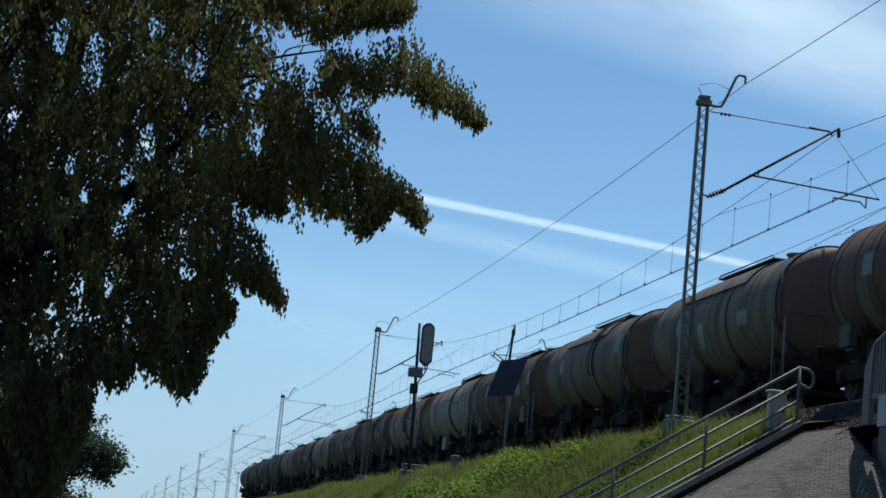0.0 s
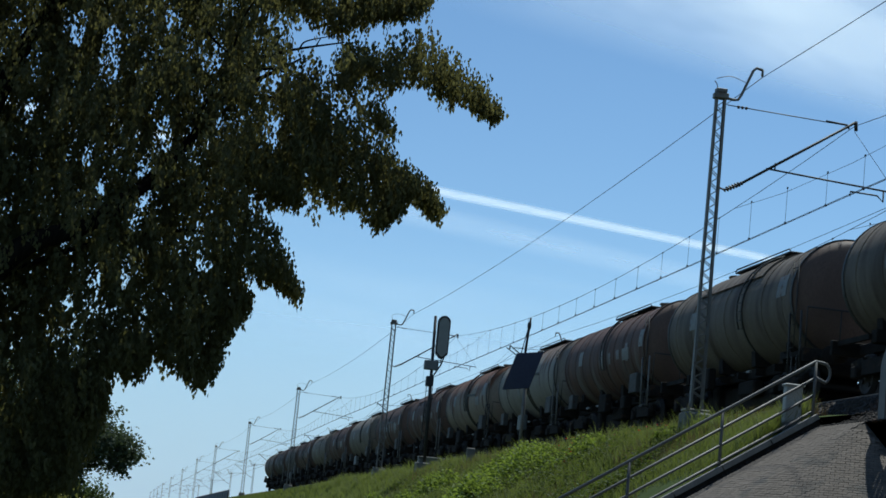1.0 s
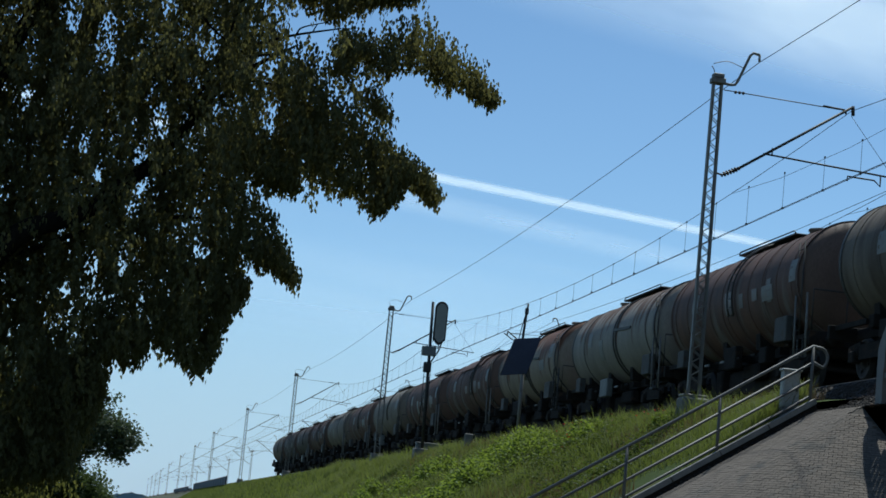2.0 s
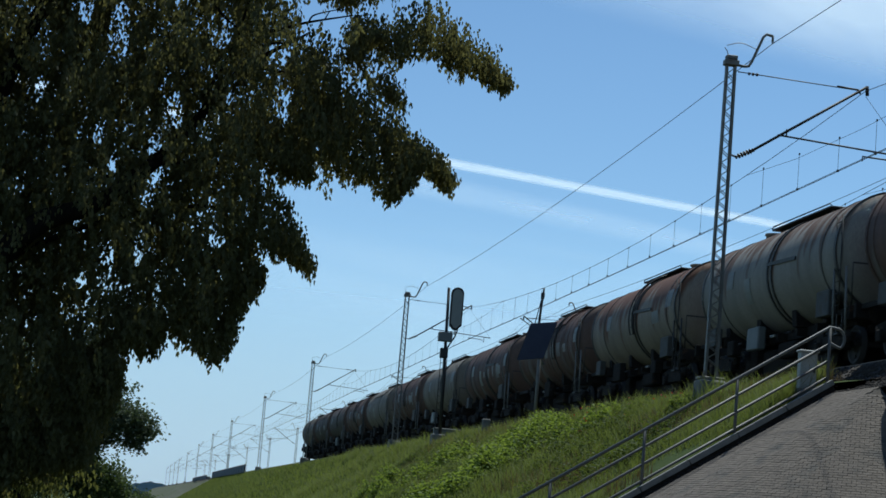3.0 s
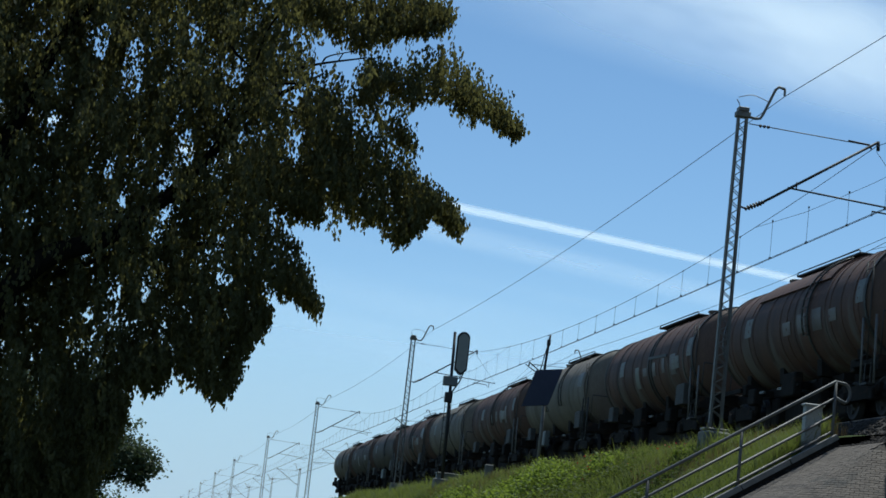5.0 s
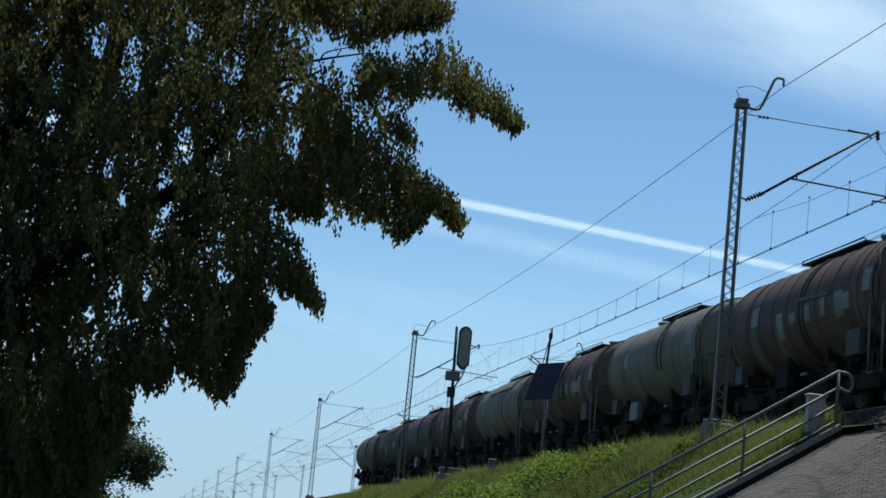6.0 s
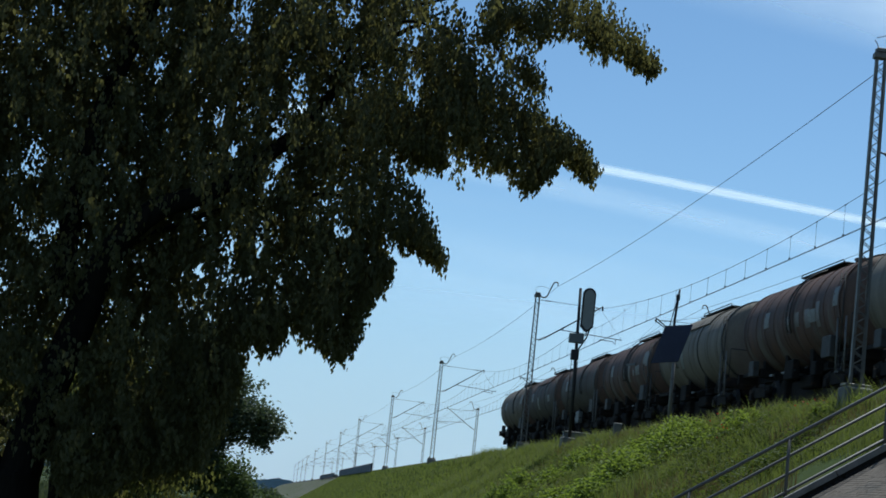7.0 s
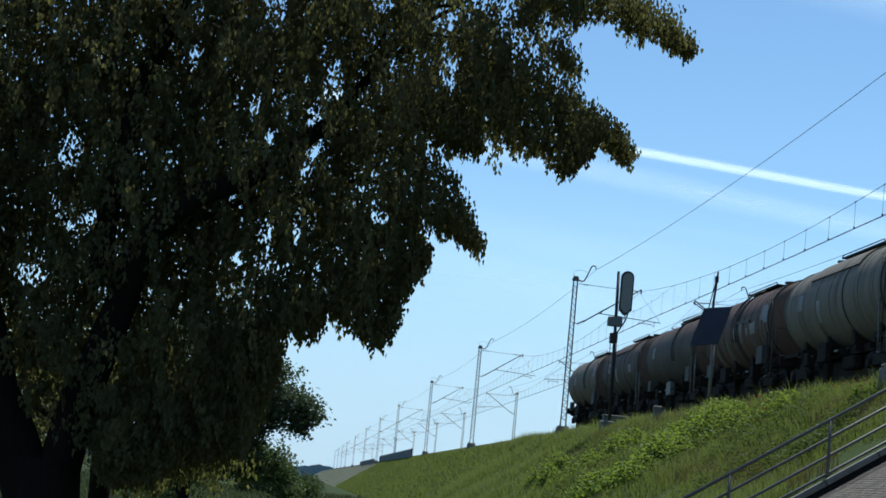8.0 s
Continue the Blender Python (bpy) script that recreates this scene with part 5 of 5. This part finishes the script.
x, y, z = on_slope(15000, 39.5, 130, 21, 1.3, 12.5, 14.3)
ragged = np.array([noise.noise(Vector((a * 0.8, b * 0.5, 5))) for a, b in zip(x, y)])
vs, fs = blades(len(x), x, y, z - 0.03, 0.46 * (1 + 1.1 * ragged), 0.008 + 0.0001 * (y - 36), 0.7, 23)
tagged(new("crest_grass", big_mesh("crest_grass", vs, fs, BLADE)), label="ragged tall grass along the embankment crest", category="grass", kind="stuff")
x, y, z = on_slope(14000, 36.5, 85, 8, 1.3, 9.0, 14.0)
keep = np.array([noise.noise(Vector((a * 0.5, b * 0.3, 9))) for a, b in zip(x, y)]) > 0.05
x, y, z = x[keep], y[keep], z[keep]
vs, fs = blades(len(x), x, y, z, 0.45, 0.007, 0.4, 9)
tagged(new("dry_stalks", big_mesh("dry_stalks", vs, fs, DRY)), label="thin brown dry weed stalks among the grass", category="weeds", kind="stuff")

rm = np.random.default_rng(17)
n = 60000
y = 24 + 150 * rm.random(n) ** 1.6
x = FOOT_X - 0.3 - rm.random(n) * (8 + 0.22 * y)
tall = np.array([noise.noise(Vector((a * 0.25, b * 0.12, 2))) for a, b in zip(x, y)])
vs, fs = blades(n, x, y, np.full(n, -0.02), 0.34 * (1 + 0.9 * tall), 0.010 + 0.00018 * y, 0.5, 19)
tagged(new("meadow_grass", big_mesh("meadow_grass", vs, fs, BLADE_SHADED)), label="rough meadow grass below the embankment, tree shade in its dark green", category="grass", kind="stuff")


def build_weed(m, spread, height, count, seed, mat, label, leaf=0.09):
    """A leafy weed clump: several bushy heads, leaves thick on their domes, on stems from the ground."""
    rnd = np.random.default_rng(seed)
    n = 6
    feet = rnd.normal(0, spread * 0.55, (n, 2))
    size = rnd.uniform(0.6, 1.1, n)
    k = rnd.integers(0, n, count)
    d = rnd.normal(size=(count, 3))
    d[:, 2] = np.abs(d[:, 2])
    d /= np.linalg.norm(d, axis=1, keepdims=True)
    d *= rnd.uniform(0.35, 1.15, (count, 1)) * size[k][:, None]
    pos = np.stack([feet[k, 0] + d[:, 0] * spread * 0.55, feet[k, 1] + d[:, 1] * spread * 0.55, feet[k, 0] * SLOPE + d[:, 2] * height], 1)
    pos += rnd.normal(0, 0.03, (count, 3))
    vs, fs = leaf_batch(pos, leaf, 0.25, seed)
    stem_v, stem_f = blades(n * 5, np.repeat(feet[:, 0], 5), np.repeat(feet[:, 1], 5), np.repeat(feet[:, 0], 5) * SLOPE - 0.05, np.repeat(size, 5) * height * 1.1, 0.008, 0.3, seed)
    ob = new("weed_clump", big_mesh("weed_clump", np.concatenate([vs, stem_v]), np.concatenate([fs, stem_f + len(vs)]), mat))
    ob.matrix_basis = m
    return tagged(ob, label=label, category="weed", group="weeds on the slope")


BRIGHT_WORDS, DARK_WORDS = "bright green leafy weed clump on the grassy slope", "dull dark green weed clump among the grass"
weeds = [build_weed(pose(0, 0, -50), 0.50, 0.42, 2000, 61, WEED, BRIGHT_WORDS, 0.06), build_weed(pose(0, 0, -50), 0.36, 0.50, 1700, 62, WEED, BRIGHT_WORDS, 0.064),
         build_weed(pose(0, 0, -50), 0.65, 0.36, 2300, 63, WEED, BRIGHT_WORDS, 0.056)]
dark_weeds = [build_weed(pose(0, 0, -50), 0.55, 0.42, 1300, 64, WEED_DARK, DARK_WORDS, 0.055), build_weed(pose(0, 0, -50), 0.75, 0.34, 1500, 65, WEED_DARK, DARK_WORDS, 0.05)]
rw = random.Random(5)


def scatter(kinds, groups, size):
    """Sets clumps round the given places (x, y, spread in x and y, number), lower towards the crest."""
    used = 0
    for cx, cy, sx, sy, n in groups:
        for _ in range(n):
            x, y = min(rw.gauss(cx, sx), 13.5), max(rw.gauss(cy, sy), 37.0)
            m = pose(x, y, slope_z(min(x, CREST_X)) - 0.04, 0, 0, rw.uniform(-25, 25)) @ Matrix.Scale(rw.uniform(0.8, 1.2) * size * (1.0 - 0.14 * min(max(x - 10.6, 0.0), 2.0)), 4)
            if used < len(kinds):
                kinds[used].matrix_basis = m
            else:
                copy_thing(kinds[used % len(kinds)], m)
            used += 1


scatter(weeds, ((12.0, 62.0, 0.3, 1.2, 6), (11.8, 58.6, 0.3, 0.8, 8), (11.2, 57.6, 0.35, 0.8, 10), (10.4, 56.5, 0.4, 0.8, 9), (9.5, 55.0, 0.45, 0.9, 8), (12.0, 51.5, 0.3, 0.8, 5), (12.9, 46.2, 0.15, 0.4, 1),
                (12.9, 43.2, 0.15, 0.3, 1), (10.9, 68.5, 0.5, 2.0, 4), (9.2, 66.0, 0.8, 4.0, 5)), 1.4)
scatter(dark_weeds, ((11.4, 53.0, 0.6, 1.5, 7), (11.3, 48.0, 0.6, 1.5, 8), (10.5, 42.5, 0.7, 1.5, 8), (11.9, 55.5, 0.4, 1.5, 4), (11.0, 75.0, 1.0, 6.0, 10), (9.5, 61.0, 0.8, 3.0, 6), (12.5, 47.5, 0.2, 1.0, 2)), 1.12)
x, y, z = on_slope(60, 45, 60, 12, 1.0, 11.6, 13.4)
vs, fs = leaf_batch(np.stack([x, y, z + np.random.default_rng(3).uniform(0.25, 0.5, len(x))], 1), 0.07, 0.1, 77)
tagged(new("red_flowers", big_mesh("red_flowers", vs, fs, POPPY)), label="small red poppy flowers on the crest", category="flowers", kind="stuff")

# ---- sky: vapour trails and ice cloud ----


def sheet(name, a, b, width, mat, label, category, lean=(0, 0, 1), bow=0.0):
    """A long soft sheet from a to b; its UV runs along and across."""
    a, b, up = Vector(a), Vector(b), Vector(lean).normalized()
    n = 12
    vs, uv = [], []
    for k in range(n + 1):
        t = k / n
        c = a.lerp(b, t) + up * bow * (1 - (2 * t - 1) ** 2)
        w = width * (0.55 + 0.9 * (1 - t)) / 2 if isinstance(width, (int, float)) else (width[0] + (width[1] - width[0]) * t) / 2
        vs += [c - up * w, c + up * w]
        uv += [(t, 0.0), (t, 1.0)]
    me = bpy.data.meshes.new(name)
    me.from_pydata(vs, [], [(2 * k, 2 * k + 2, 2 * k + 3, 2 * k + 1) for k in range(n)])
    layer = me.uv_layers.new(name="UVMap")
    for lp in me.loops:
        layer.data[lp.index].uv = uv[lp.vertex_index]
    me.materials.append(mat)
    return tagged(new(name, me), label=label, category=category, kind="structure")


sheet("contrail", (-1800, 4000, 923), (3400, 4000, 537), (34, 17), vapour_material("contrail_ice", 0.75, 6.0, (18, 1.2, 1), 1.0, 0.7), "sharp white vapour trail across the blue sky", "contrail")
sheet("contrail_old", (-1500, 4050, 905), (2700, 4050, 485), (75, 60), vapour_material("old_contrail_ice", 0.19, 5.0, (9, 1.0, 1), 4.0, 0.65), "faint spreading older vapour trail", "contrail")
sheet("cirrus_cloud", (380, 4200, 1420), (2600, 4200, 1170), (400, 460), vapour_material("cirrus_ice", 0.80, 2.0, (1.6, 0.9, 1), 7.0, 0.35), "thin white wisps of high cloud", "cloud")
sheet("cirrus_veil", (-900, 4300, 640), (2600, 4300, 380), (420, 420), vapour_material("veil_ice", 0.12, 2.0, (2.0, 3.5, 1), 2.0, 0.1), "faint pale veil of high cloud", "cloud")

# added sheet, its blue-grey haze colour tones down the sky near the horizon
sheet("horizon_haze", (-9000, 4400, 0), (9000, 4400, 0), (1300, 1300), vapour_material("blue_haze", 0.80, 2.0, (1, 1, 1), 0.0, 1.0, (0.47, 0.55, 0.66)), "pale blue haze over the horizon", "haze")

# ---- blocks of the paved slope, piece by piece ----
slope_len = math.hypot(CREST_X - FOOT_X, CREST_Z)
SUNK = 0.20   # the paving lies below the kerb's top
PITCH = math.atan2(CREST_Z, CREST_X - FOOT_X)
APEX_Y, TOP = PAVED[0], CREST_Z - SUNK
paving = thing("paved_slope", label="embankment end paved with small grey concrete blocks", category="paving", kind="structure")


def on_paving(run, along):
    """A place on the paved slope: run metres down from the crest; along > 0 on the straight part, along < 0 is the angle round the embankment's end."""
    a = max(0.0, -along)
    flat, y = run * math.cos(PITCH), APEX_Y + max(0.0, along)
    turn_in = Matrix.Rotation(a, 4, "Z")
    return Matrix.Translation((CREST_X, y, TOP)) @ turn_in @ Matrix.Translation((-flat, 0, -run * math.sin(PITCH))) @ Matrix.Rotation(-PITCH, 4, "Y")


bed = Geo()
stops = [PAVED[1] - 0.22 - APEX_Y, 0.0] + [-math.radians(a) for a in range(4, 101, 4)]
vs = [on_paving(r, a) @ Vector((0, 0, 0)) for a in stops for r in (0.0, slope_len + 0.3)]
bed.add(vs, [(2 * k, 2 * k + 1, 2 * k + 3, 2 * k + 2) for k in range(len(stops) - 1)])
part("joint_bed", bed, JOINT, paving)
top = Geo().add([(x, y, z) for y in (BRIDGE[1], PAVED[1] + 0.2) for x, z in ((CREST_X - 0.01, TOP), (13.5, TOP + 0.12), (14.4, 5.10))], [(0, 1, 4, 3), (1, 2, 5, 4)])
part("crest_ballast", top, BALLAST, paving, "dark ballast shoulder above the paving")
stones = Geo()
rs = random.Random(12)
for k in range(2600):
    x, y = rs.uniform(13.02, 15.2), rs.uniform(32.6, 44.0)
    if y > PAVED[1] + 0.1 and x < 14.1:
        continue
    z = TOP + (x - 13.0) * 0.24 if x < 13.5 else TOP + 0.12 + (x - 13.5) * 0.43 if x < 14.4 else 5.06 + (x - 14.4) * 0.70
    r = rs.uniform(0.02, 0.05)
    stones.box((x, y, z), (r * 2, r * 1.7, r * 1.4), Euler((rs.random() * 3, rs.random() * 3, rs.random() * 3)).to_matrix().to_4x4(), bevel=r * 0.5)
tagged(part("stones", stones, BALLAST, paving, "loose dark ballast stones"), kind="stuff")
BL, BW, BH = 0.160, 0.080, 0.016


def block_verts(w, l, h):
    c = 0.005
    lo = [(-w / 2, -l / 2), (w / 2, -l / 2), (w / 2, l / 2), (-w / 2, l / 2)]
    hi = [(a * (1 - 2 * c / w), b * (1 - 2 * c / l)) for a, b in lo]
    vs = [(*p, 0) for p in lo] + [(*p, h - c) for p in lo] + [(*p, h) for p in hi]
    fs = [(8, 9, 10, 11)] + [(k, (k + 1) % 4, 4 + (k + 1) % 4, 4 + k) for k in range(4)] + [(4 + k, 4 + (k + 1) % 4, 8 + (k + 1) % 4, 8 + k) for k in range(4)]
    return vs, fs


bv, bf = block_verts(BW - 0.003, BL - 0.005, BH)
block_mesh = Geo().add(bv, bf).mesh("paver", PAVER)
rest = Geo()
rp = random.Random(3)
straight = int((PAVED[1] - 0.20 - APEX_Y) / BL)
for i in range(int(slope_len / BW)):
    run = (i + 0.5) * BW
    places = [(j, (j + 0.25 + 0.5 * (i % 2)) * BL) for j in range(straight)]
    if run > 0.35:
        step = BL / (run * math.cos(PITCH))
        places += [(-1, -(k + 0.5) * step) for k in range(int(math.radians(98) / step))]
    for j, along in places:
        m = on_paving(run, along) @ Matrix.Translation((0, 0, rp.uniform(-0.003, 0.003))) @ Euler((rp.gauss(0, 0.008), rp.gauss(0, 0.008), rp.gauss(0, 0.006))).to_matrix().to_4x4()
        if i < 24 and j >= 0:
            part("paver", block_mesh, None, paving, m=m)
        else:
            rest.add([m @ Vector(p) for p in bv], bf)
tagged(part("pavers", rest, PAVER_FAR, paving), kind="stuff")


# ---- what moves ----
def motions():
    for wagon, y in WAGONS:
        walk(wagon, [(t, pose(TRACK_X, y - SPEED * t, RAIL_TOP)) for t in (0.0, 2.0, 4.0, 6.0, 8.0)])
    turn = math.degrees(SPEED / 0.457)
    for ws, y in WHEELSETS:
        walk(ws, [(k / 30, pose(0, y, 0.46, turn * k / 30, 0, 0)) for k in range(241)])


motions()
